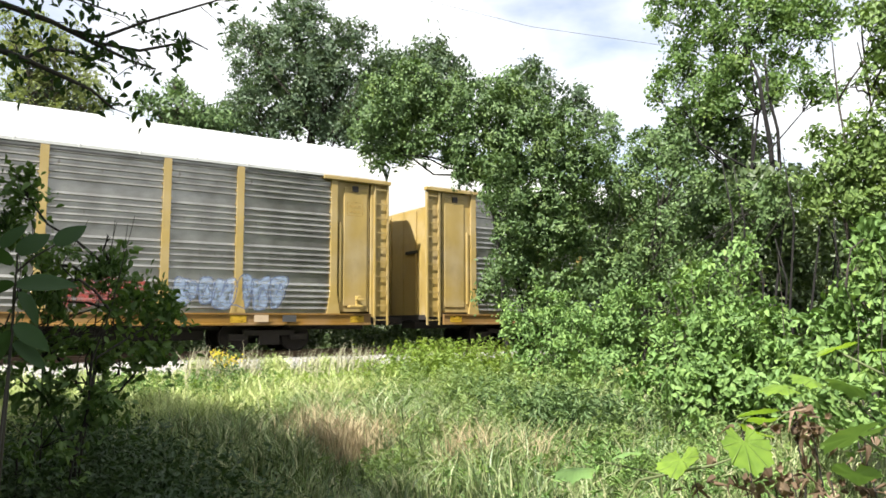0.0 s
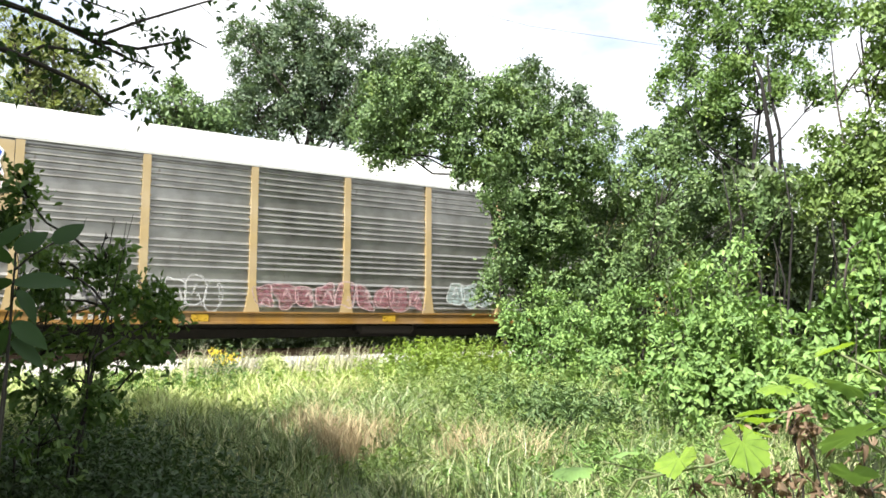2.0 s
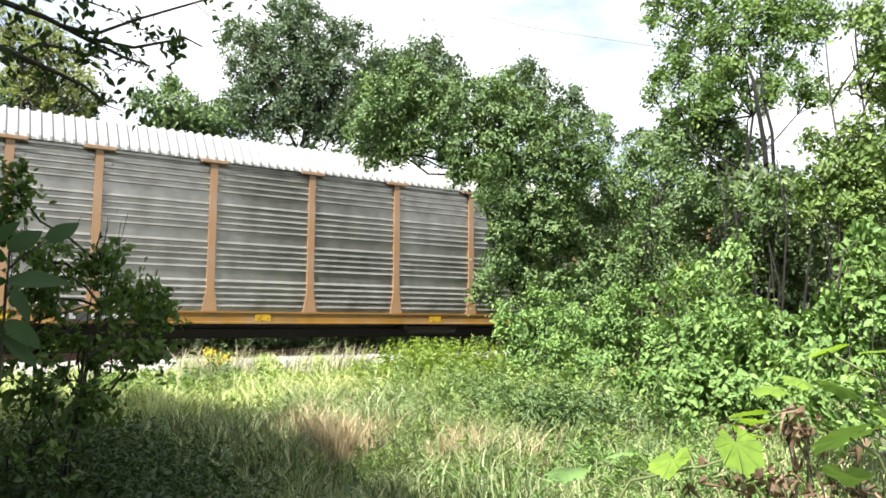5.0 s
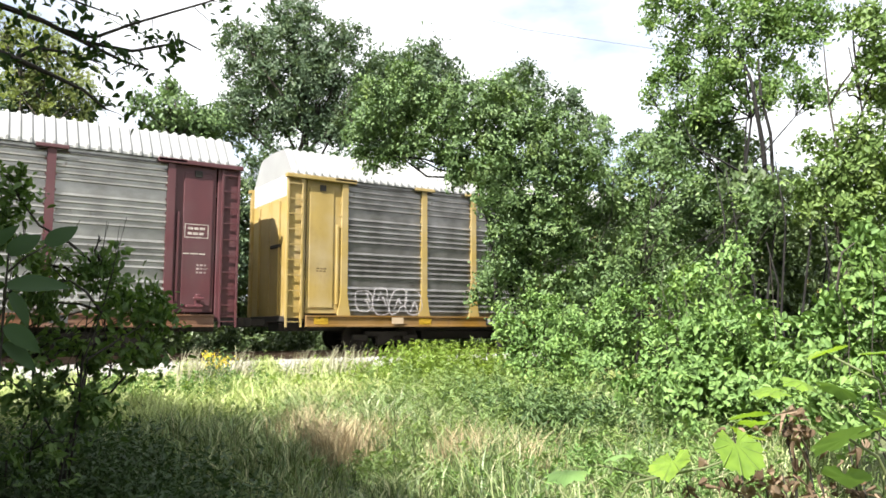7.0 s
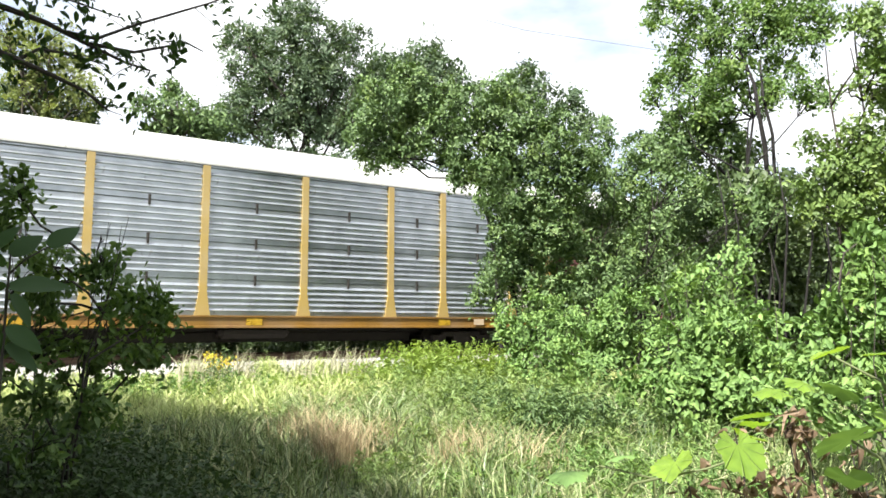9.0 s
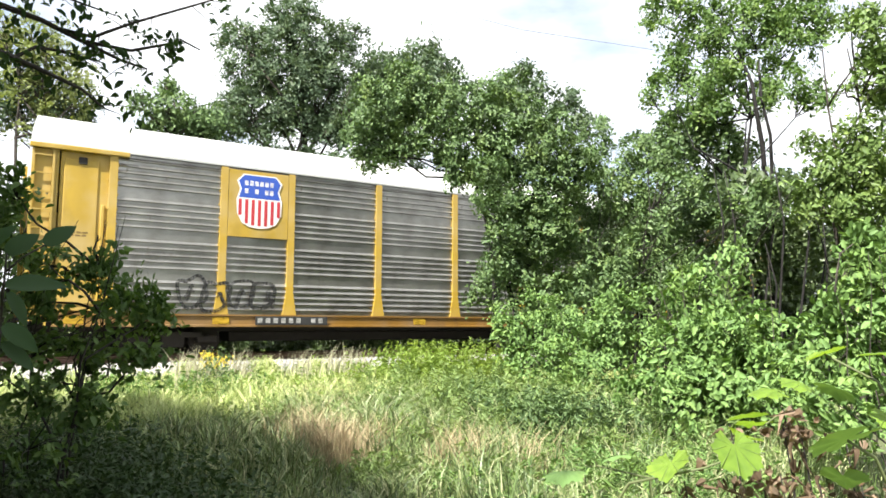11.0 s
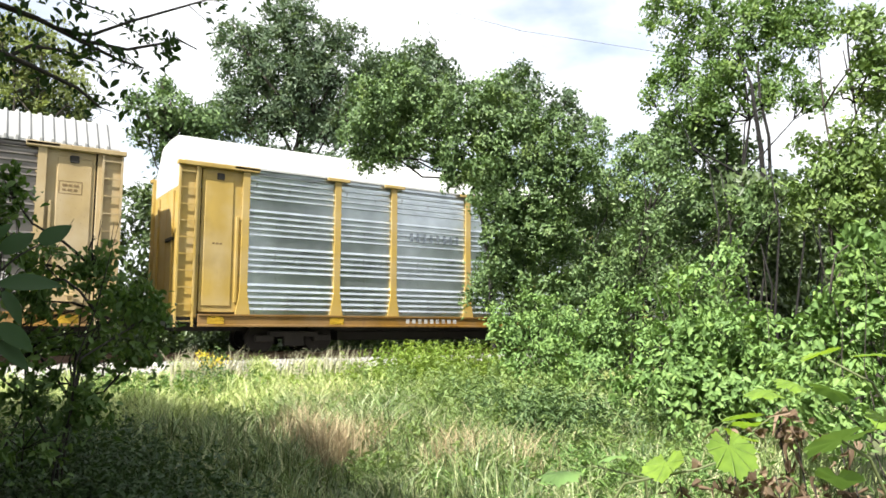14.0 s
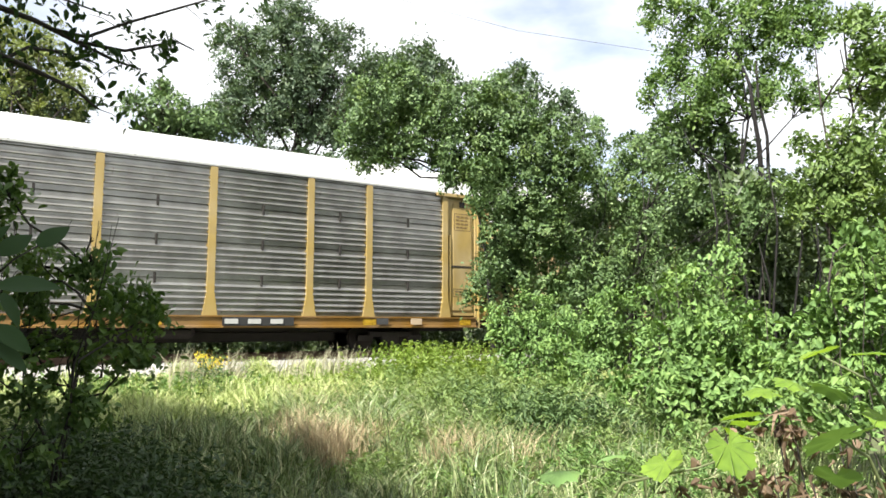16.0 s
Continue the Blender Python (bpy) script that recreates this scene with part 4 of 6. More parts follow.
# black number patches on the sills, with bars for the digits
for k, x0, x1, dark, n in ((9, -8.0, -5.2, True, 11), (12, 4.6, 6.5, True, 3), (1, -6.65, -4.9, True, 9), (2, -6.9, -4.5, False, 10), (3, -7.9, -5.7, False, 10),
                           (5, -6.6, -5.2, True, 7), (6, -7.8, -5.1, True, 10), (10, -6.9, -4.7, False, 10), (11, -6.4, -5.2, True, 6), (11, 5.9, 7.2, True, 4), (8, -8, -6, True, 9), (4, -7.8, -5.4, True, 10)):
    if dark:
        board(CARS[k], "number_panel", x0 - 0.06, x1 + 0.06, 0.80, 1.04, M["black"], "", 0.10, 0.006)
    bars(CARS[k], x0, x1, 0.86, 0.99, n, (0.42, 0.42, 0.40), 0.125, gap=0.42)
for k, xs in ((0, (-9.5,)), (1, (9.6, 10.4)), (2, (-10.2, 7.7)), (3, (9.4, -9.9)), (4, (9.7,)), (5, (-10.0,)), (6, (9.3,)), (7, (10.3,)), (9, (-9.9, 10.5)), (10, (8.1, 9.9)), (11, (9.7, 10.7, -9.6)), (12, (9.4, 10.6))):
    for i, x in enumerate(xs):
        board(CARS[k], "data_plate", x - 0.2, x + 0.2, 0.84, 1.03, film((0.44, 0.34, 0.23) if (k + i) % 2 else (0.05, 0.05, 0.05)), "", 0.10, 0.008)
# patches and stencils on the end panels
PALE, DIM = (0.52, 0.47, 0.42), (0.16, 0.10, 0.04)
for k, x0, x1, z0, z1, c, rows, framed in (
        (6, 12.15, 12.75, 3.10, 3.45, PALE, 2, True), (6, 12.05, 12.85, 2.62, 2.72, PALE, 1, False), (6, 12.4, 12.8, 2.1, 2.45, (0.36, 0.28, 0.27), 3, False),
        (1, -12.75, -12.2, 3.75, 4.2, DIM, 3, True), (1, -12.7, -12.3, 2.9, 3.0, DIM, 1, False), (5, -12.7, -12.25, 2.3, 2.5, DIM, 2, False),
        (9, 12.15, 12.75, 3.2, 3.75, (0.50, 0.58, 0.50), 3, True), (9, 12.3, 12.7, 1.9, 2.2, (0.50, 0.58, 0.50), 2, False), (11, 12.15, 12.65, 3.95, 4.25, DIM, 2, True),
        (8, -12.75, -12.2, 2.9, 3.1, DIM, 2, False), (8, -12.75, -12.2, 2.35, 2.5, DIM, 1, False), (8, -12.7, -12.25, 1.7, 2.15, DIM, 3, False), (10, -12.7, -12.3, 2.9, 3.05, DIM, 1, False),
        (12, 12.15, 12.8, 3.95, 4.5, DIM, 4, True), (12, 12.1, 12.7, 1.75, 2.0, (0.12, 0.10, 0.06), 2, True), (4, 12.2, 12.7, 3.7, 4.2, DIM, 4, False), (3, -12.5, -12.0, 2.0, 2.12, (0.62, 0.47, 0.05), 1, False),
        (3, 12.2, 12.6, 3.9, 4.1, (0.62, 0.47, 0.05), 1, False), (2, -12.6, -12.2, 2.4, 2.55, (0.55, 0.38, 0.04), 1, False), (1, 12.2, 12.7, 4.0, 4.4, (0.42, 0.28, 0.08), 2, True)):
    stencil(CARS[k], x0, x1, z0, z1, c, rows, framed)
# a dark joint across the end panels of the seamed cars
for k in (12, 7):
    board(CARS[k], "panel_joint", 12.02, 12.92, 2.72, 2.77, M["dark_steel"], "", -0.052, 0.012)
# reflective yellow marks along the sills
MARK = film((0.42, 0.26, 0.015), 0.95)
for k, car in enumerate(CARS):
    for x in (-12.5, -8.98, -2.8, 2.8, 8.98, 12.5):
        if k not in (6,):
            board(car, "reflector", x - 0.22, x + 0.22, SILL_LOW + 0.07, SILL_TOP - 0.06, MARK, "", 0.045 + 0.008, 0.006)
board(CARS[7], "grey_patch", 11.98, 12.9, 1.45, 2.5, film((0.42, 0.38, 0.36)), "primer-grey patch on the end panel", -0.045, 0.012)


# ---------------------------------------------------------------- plants
def blade_mesh(name, length, width, bend, lobes=0, fold=0.12, cup=0.0):
    """One large leaf: a broad blade with a midrib, or a lobed and toothed one."""
    v, f = [], []
    if lobes:
        n = 40
        v.append((0, length * 0.18, 0))
        for ring in (0.5, 1.0):
            for s in range(n):
                t = 2 * math.pi * s / n
                r = 0.90 + 0.07 * math.cos(lobes * t) + 0.045 * (-1) ** s * ring
                if abs(t - math.pi) < 0.3:
                    r *= 0.35 + abs(t - math.pi)
                r *= ring
                x, y = r * math.sin(t) * width, r * math.cos(t) * length * 0.5 + length * 0.18
                v.append((x, y, cup * r * r * length + fold * length * abs(math.sin(lobes * t / 2)) * r * 0.5 - bend * max(0, y) ** 2 / length))
        for s in range(n):
            t = (s + 1) % n
            f += [(0, 1 + t, 1 + s), (1 + s, 1 + t, 1 + n + t, 1 + n + s)]
    else:
        rows = 9
        for i in range(rows):
            u = i / (rows - 1)
            w = width * math.sin(math.pi * min(1, 0.06 + u * 0.94) ** 0.8) ** 0.9 * 0.5 + 0.002
            y, z = length * u, -bend * length * u * u
            v += [(-w, y, z + fold * w), (-w * 0.5, y, z + fold * w * 0.35), (0, y, z - 0.004), (w * 0.5, y, z + fold * w * 0.35), (w, y, z + fold * w)]
        for i in range(rows - 1):
            for j in range(4):
                a = i * 5 + j
                f.append((a, a + 1, a + 6, a + 5))
    return mesh_of(name, v, f, True)


def set_leaf(me, material, parent, at, aim_at, roll, size, name="leaf"):
    """A single leaf whose blade points along aim_at."""
    ob = put(name, me, material, parent)
    y = Vector(aim_at).normalized()
    x = y.cross(Vector((0, 0, 1))).normalized()
    m = Matrix((x, y, x.cross(y))).transposed().to_4x4()
    ob.matrix_basis = Matrix.Translation(at) @ m @ Matrix.Rotation(radians(roll), 4, "Y") @ Matrix.Diagonal((size, size, size, 1))
    return ob


def build_plants():
    tree("tree", (12.2, 31.5), [(11.84, 31.87, 13.67, 1.94), (10.26, 32.41, 13.1, 1.54), (13.19, 31.34, 14.06, 1.83), (11.93, 31.84, 15.35, 1.35), (14.43, 30.79, 13.02, 1.63), (11.04, 32.16, 10.99, 1.93), (13.72, 31.11, 11.17, 2.1), (9.86, 32.54, 14.29, 1.02), (15.42, 30.3, 10.55, 1.85), (9.48, 32.65, 10.58, 1.14), (12.78, 31.51, 15.86, 0.91), (14.77, 30.62, 14.59, 0.92), (12.24, 31.72, 12.18, 2.08), (16.7, 29.5, 13.3, 0.95), (17.6, 29.0, 12.9, 0.9), (15.9, 29.9, 12.8, 1.1), (16.9, 29.5, 12.0, 1.1), (11.13, 31.6, 10.59, 1.07), (12.57, 31.05, 10.28, 1.16), (14.01, 30.43, 10.09, 1.04), (9.92, 32.0, 11.02, 0.88), (14.73, 29.53, 11.2, 1.02), (13.02, 30.87, 12.08, 1.16)], "leaf_far", 0.18, 40, "tall grey-green tree behind the railway", "tree", 11, 0.3, 2, 0.3)
    tree("tree", (20.6, 34.5), [(20.64, 34.26, 15.64, 1.44), (19.53, 34.91, 14.95, 1.71), (21.87, 33.49, 15.32, 1.12), (20.65, 34.26, 13.49, 2.19), (19.26, 35.06, 12.64, 1.87), (21.33, 33.84, 16.49, 0.78), (22.81, 32.86, 14.15, 1.25)], "leaf_far", 0.26, 44, "distant rounded tree behind the railway", "tree", 12, 0.25)
    tree("tree", (7.2, 31.2), [(7.25, 31.17, 9.72, 0.85), (6.5, 31.33, 9.22, 0.7), (8.15, 30.94, 9.56, 0.95), (6.78, 31.27, 10.66, 0.33), (7.51, 31.11, 8.63, 1.18), (6.55, 31.32, 11.0, 0.19), (5.98, 31.44, 8.73, 0.58), (6.38, 30.34, 9.73, 0.68), (7.35, 30.12, 9.47, 0.69), (5.32, 30.54, 9.84, 0.49)], "leaf_vine", 0.2, 44, "low tree with one shoot above its crown", "tree", 13, 0.15)
    tree("tree", (23.5, 27.2), [(22.72, 27.93, 13.35, 0.84), (23.37, 27.38, 12.72, 0.98), (22.15, 28.38, 12.63, 0.98), (24.52, 26.36, 11.76, 0.89), (25.41, 25.5, 10.68, 0.99), (23.25, 27.49, 11.4, 1.53), (23.05, 27.65, 13.93, 0.39), (24.84, 26.06, 12.32, 0.39)], "leaf_far", 0.22, 44, "tree rising behind the vine thicket", "tree", 14, 0.2)
    tree("tree", (1.5, 30.0), [(1.46, 29.96, 10.3, 1.32), (2.59, 29.89, 10.06, 1.14), (0.97, 29.98, 9.36, 1.1), (3.18, 29.83, 9.5, 0.84), (1.97, 29.94, 11.16, 0.86), (0.6, 29.99, 11.21, 0.89), (1.19, 29.98, 8.54, 1.21), (2.46, 29.9, 8.73, 1.13), (0.9, 29.99, 10.63, 1.1), (2.02, 29.93, 10.19, 0.92), (1.39, 29.97, 11.59, 1.01), (0.48, 30.0, 11.82, 0.79), (2.53, 29.89, 11.16, 0.72), (1.14, 29.98, 9.6, 0.8)], "leaf_pale", 0.15, 19, "pale thin tree far behind the railway", "tree", 15, 0.16, 3, 0.5)
    tree("tree", (2.4, 31.0), [(1.0, 30.6, 9.2, 0.8), (1.9, 30.5, 9.35, 0.85), (2.9, 30.4, 9.2, 0.8), (3.7, 30.3, 8.9, 0.55), (2.4, 30.5, 8.5, 1.1), (0.4, 30.6, 8.9, 0.9), (1.4, 30.5, 10.1, 0.5), (2.7, 30.4, 9.9, 0.4)], "leaf_far", 0.16, 34, "low grey-green tree behind the railway", "tree", 24, 0.12, 2, 0.3)
    tree("vine_tree", (11.2, 13.2), [(8.07, 14.96, 6.03, 0.87), (8.77, 14.56, 6.39, 0.74), (7.59, 15.21, 5.52, 0.63), (9.69, 13.97, 6.04, 0.96), (10.56, 13.32, 5.81, 0.9), (9.01, 14.42, 5.34, 0.8), (9.95, 13.78, 5.0, 0.88), (9.3, 14.22, 4.75, 0.42), (9.5, 13.8, 4.35, 0.36), (9.75, 12.8, 3.6, 0.44), (9.88, 12.7, 2.9, 0.42), (9.62, 12.9, 4.3, 0.42), (9.9, 12.75, 2.2, 0.4), (10.6, 13.38, 4.55, 0.55), (10.35, 13.5, 4.15, 0.4), (10.8, 13.2, 3.55, 0.5), (10.85, 13.2, 2.75, 0.5), (10.75, 13.3, 2.1, 0.5), (10.87, 13.07, 4.97, 0.92), (11.42, 12.59, 5.22, 0.79), (10.78, 13.12, 4.09, 0.72), (11.16, 12.82, 3.94, 0.92), (11.75, 12.28, 4.45, 0.68), (10.95, 13.02, 3.2, 0.52), (11.25, 12.74, 2.99, 0.81), (8.37, 14.8, 5.03, 0.56), (8.48, 14.74, 6.88, 0.4), (7.84, 15.09, 4.84, 0.34), (10.24, 13.57, 6.38, 0.6), (10.45, 13.4, 4.2, 0.3)], "leaf_vine", 0.092, 42, "small tree arched over under a thick coat of vines", "tree", 16, 0.10, 2, 0.12, bark="shaded_bark", fine=True, rise=0.15)
    copse = tree("thicket", (13.2, 12.0), [(10.75, 14.4, 1.7, 0.5), (11.15, 14.13, 2.15, 0.84), (10.73, 13.18, 1.28, 0.79), (12.21, 13.23, 2.27, 1.04), (13.72, 13.15, 3.07, 1.16), (13.54, 13.33, 4.26, 1.04), (14.22, 12.6, 4.36, 1.07), (14.24, 12.58, 5.33, 0.6), (14.86, 11.84, 5.4, 0.87), (14.83, 11.87, 4.02, 1.13), (14.43, 10.76, 3.14, 0.99), (12.85, 11.13, 2.28, 0.96), (15.49, 11.0, 4.81, 0.97), (15.92, 10.37, 4.32, 0.75), (12.08, 11.96, 1.66, 0.91), (12.67, 9.77, 1.93, 0.65), (13.46, 13.41, 5.62, 0.61), (14.66, 10.44, 3.79, 0.79), (14.02, 9.62, 2.47, 0.49), (13.63, 11.76, 3.33, 0.81), (10.99, 12.3, 1.26, 0.76), (14.99, 9.96, 3.09, 0.58), (13.03, 8.39, 3.21, 0.46), (12.79, 8.75, 2.78, 0.54), (13.12, 8.25, 2.41, 0.46), (13.24, 9.84, 3.81, 0.54), (12.72, 10.51, 2.98, 0.62), (12.7, 9.74, 4.83, 0.53), (13.03, 9.29, 4.78, 0.49), (12.37, 10.15, 4.5, 0.48), (11.9, 9.3, 3.6, 0.43), (11.94, 7.3, 3.1, 0.4), (11.75, 7.61, 3.08, 0.4), (11.29, 6.44, 3.32, 0.32), (13.25, 9.76, 5.05, 0.6), (13.6, 9.46, 4.65, 0.6), (12.95, 10.2, 5.15, 0.55), (13.45, 9.7, 5.5, 0.45)], "leaf_vine", 0.105, 36, "dense green thicket of saplings hung with vines", "shrub", 17, 0.03, 6, 0.34, bark="twig")
    rng = random.Random(171)
    for k in range(9):
        b = radians(54.6 + 0.85 * k + rng.uniform(-0.3, 0.3))
        d, h = rng.uniform(13.3, 14.6), rng.uniform(2.6, 4.6)
        x, y, q = d * math.sin(b), d * math.cos(b), rng.uniform(-0.25, 0.25)
        pts = [Vector((x, y, GROUND)), Vector((x + q * 0.3, y + 0.1, GROUND + h * 0.4)), Vector((x + q, y - 0.1, GROUND + h * 0.75)), Vector((x + q * 1.7, y, GROUND + h))]
        put("stem", tubes("stem", [([p - copse.location for p in pts], [0.026, 0.022, 0.016, 0.008])], 6), M["shaded_bark"], copse)
    sway = tree("tree", (13.4, 8.9), [(12.85, 9.54, 7.05, 0.77), (13.42, 8.71, 7.08, 0.8), (13.8, 8.09, 6.46, 0.67), (12.51, 9.97, 6.17, 0.5), (13.09, 9.2, 6.0, 0.64), (13.68, 8.3, 5.72, 0.62), (12.39, 10.12, 7.73, 0.5), (13.97, 7.8, 7.06, 0.58), (14.01, 7.73, 5.45, 0.35), (13.26, 8.95, 8.01, 0.92), (12.64, 9.81, 5.4, 0.26), (12.17, 10.39, 5.79, 0.24), (13.38, 8.77, 5.2, 0.32), (12.88, 9.5, 5.36, 0.35), (12.56, 9.91, 6.8, 0.36), (13.83, 8.04, 7.72, 0.78), (12.32, 9.4, 5.79, 0.46), (12.68, 8.91, 6.01, 0.4), (12.7, 8.89, 5.35, 0.36), (12.11, 9.68, 5.4, 0.3), (12.41, 9.29, 5.17, 0.34), (13.19, 8.13, 5.47, 0.28)], "leaf_walnut", 0.094, 38, "slender tree with an airy sunlit crown", "tree", 18, 0.07, 2, 0.4, bark="shaded_bark", fine=True)
    for way, rad in ((((13.55, 8.5, -0.7), (13.42, 8.46, 2.4), (13.29, 8.45, 3.57), (13.15, 8.39, 4.35), (12.95, 8.36, 5.0), (12.83, 8.36, 5.6), (12.95, 8.75, 6.5)), 0.068),
                     (((13.4, 8.46, 2.9), (13.34, 8.33, 3.9), (13.22, 8.26, 4.6), (13.02, 8.30, 5.35), (13.2, 8.45, 6.2)), 0.04)):
        pts = [Vector(p) - sway.location for p in way]
        put("stem", tubes("stem", [(pts, [rad * (1 - 0.1 * i) for i in range(len(pts))])], 8), M["shaded_bark"], sway)
    tree("tree", (10.8, 5.2), [(10.81, 5.21, 5.07, 0.36), (10.87, 5.08, 4.36, 0.48), (10.68, 5.47, 3.62, 0.42), (10.83, 5.17, 3.2, 0.56), (10.57, 5.69, 3.1, 0.38), (10.75, 5.33, 2.55, 0.57), (10.49, 5.84, 2.69, 0.38), (10.99, 4.83, 4.98, 0.47), (10.83, 5.17, 1.88, 0.48), (10.7, 5.44, 4.26, 0.21), (10.91, 6.11, 3.66, 0.22), (10.76, 5.32, 5.45, 0.24)], "leaf_sunny", 0.092, 46, "leafy tree covered in vines by the clearing", "tree", 19, 0.06, 2, 0.1, fine=True)
    tree("bush", (10.1, 10.9), [(9.56, 11.56, 0.76, 0.64), (10.16, 11.04, 0.7, 0.75), (10.44, 10.07, 0.54, 0.72), (9.47, 10.31, 0.02, 0.67), (9.46, 11.64, 0.07, 0.49), (10.66, 9.83, 1.08, 0.6), (9.49, 9.6, -0.15, 0.62), (10.15, 11.71, 1.23, 0.48)], "leaf_bright", 0.086, 38, "bright green bush mounded with vines", "shrub", 20, 0.016, 4, 0.42, fine=True)
    tree("bush", (8.1, 5.9), [(7.77, 6.3, 0.47, 0.56), (8.1, 5.86, 0.62, 0.58), (8.36, 5.49, 0.34, 0.5), (7.49, 5.84, -0.06, 0.53), (7.79, 5.43, -0.11, 0.55), (8.45, 7.04, 0.93, 0.45), (8.88, 6.49, 1.24, 0.42), (7.53, 6.58, 0.03, 0.41), (8.03, 5.08, -0.16, 0.37), (9.8, 6.92, 1.89, 0.26), (9.5, 7.33, 1.47, 0.35), (8.72, 5.85, 0.91, 0.38), (7.01, 5.65, -0.47, 0.33)], "leaf_bright", 0.100, 42, "sunlit green bush of broad vine leaves", "shrub", 21, 0.014, 4, 0.42, fine=True)
    tree("bush", (7.2, 3.7), [(7.19, 3.51, 1.47, 0.28), (7.08, 3.72, 1.04, 0.31), (7.21, 3.48, 0.93, 0.37), (7.07, 3.74, 0.55, 0.36), (7.19, 3.51, 0.35, 0.43), (7.37, 4.24, 0.65, 0.31), (6.9, 4.05, 0.22, 0.34), (6.17, 3.3, 0.12, 0.34), (7.16, 3.57, 1.63, 0.11)], "leaf_bright", 0.090, 36, "light green bush at the edge of the clearing", "shrub", 22, 0.012, 3, fine=True)
    tree("shrub", (0.4, 6.0), [(0.28, 5.99, 1.17, 0.27), (0.57, 5.97, 1.1, 0.25), (0.84, 5.94, 0.98, 0.21), (0.39, 5.99, 0.81, 0.31), (0.72, 5.96, 0.73, 0.28), (1.03, 6.11, 0.86, 0.19), (0.34, 5.99, 0.45, 0.33), (0.66, 5.96, 0.4, 0.29), (0.95, 6.12, 0.51, 0.17), (0.18, 6.0, 1.54, 0.14), (1.18, 6.09, 1.04, 0.09), (0.85, 5.94, 1.24, 0.06), (0.2, 6.0, 1.78, 0.09), (1.26, 6.07, 0.86, 0.09), (0.8, 5.95, 1.45, 0.04), (1.12, 5.88, 0.55, 0.09), (0.39, 5.49, 0.11, 0.34), (0.76, 5.73, 0.21, 0.2)], "leaf_shrub", 0.072, 12, "dark shaded shrub with small leaves", "shrub", 23, 0.015, 6, 0.35, bark="twig", fine=True)
    return sway


def hedge(x0, x1, y, top, r, leaf, material, label, seed, density=26, stray=0.6):
    """A run of scrub along the track."""
    rng = np.random.default_rng(seed)
    blobs = []
    x = x0
    while x < x1:
        h = top * rng.uniform(0.7, 1.05)
        z = 0.2
        while z < h:
            blobs.append((x + rng.normal() * 0.5, y + rng.normal() * stray, GROUND + z + 0.3, r * rng.uniform(0.75, 1.15)))
            z += r * 1.2
        x += r * 1.35
    c, n = crown_points(blobs, leaf, density, rng)
    keep = c[:, 2] > GROUND
    ob = put("scrub", leaves("scrub", c[keep], n[keep], leaf * rng.uniform(0.7, 1.3, keep.sum()), rng), M[material])
    return tagged(ob, label, "scrub", kind="stuff")


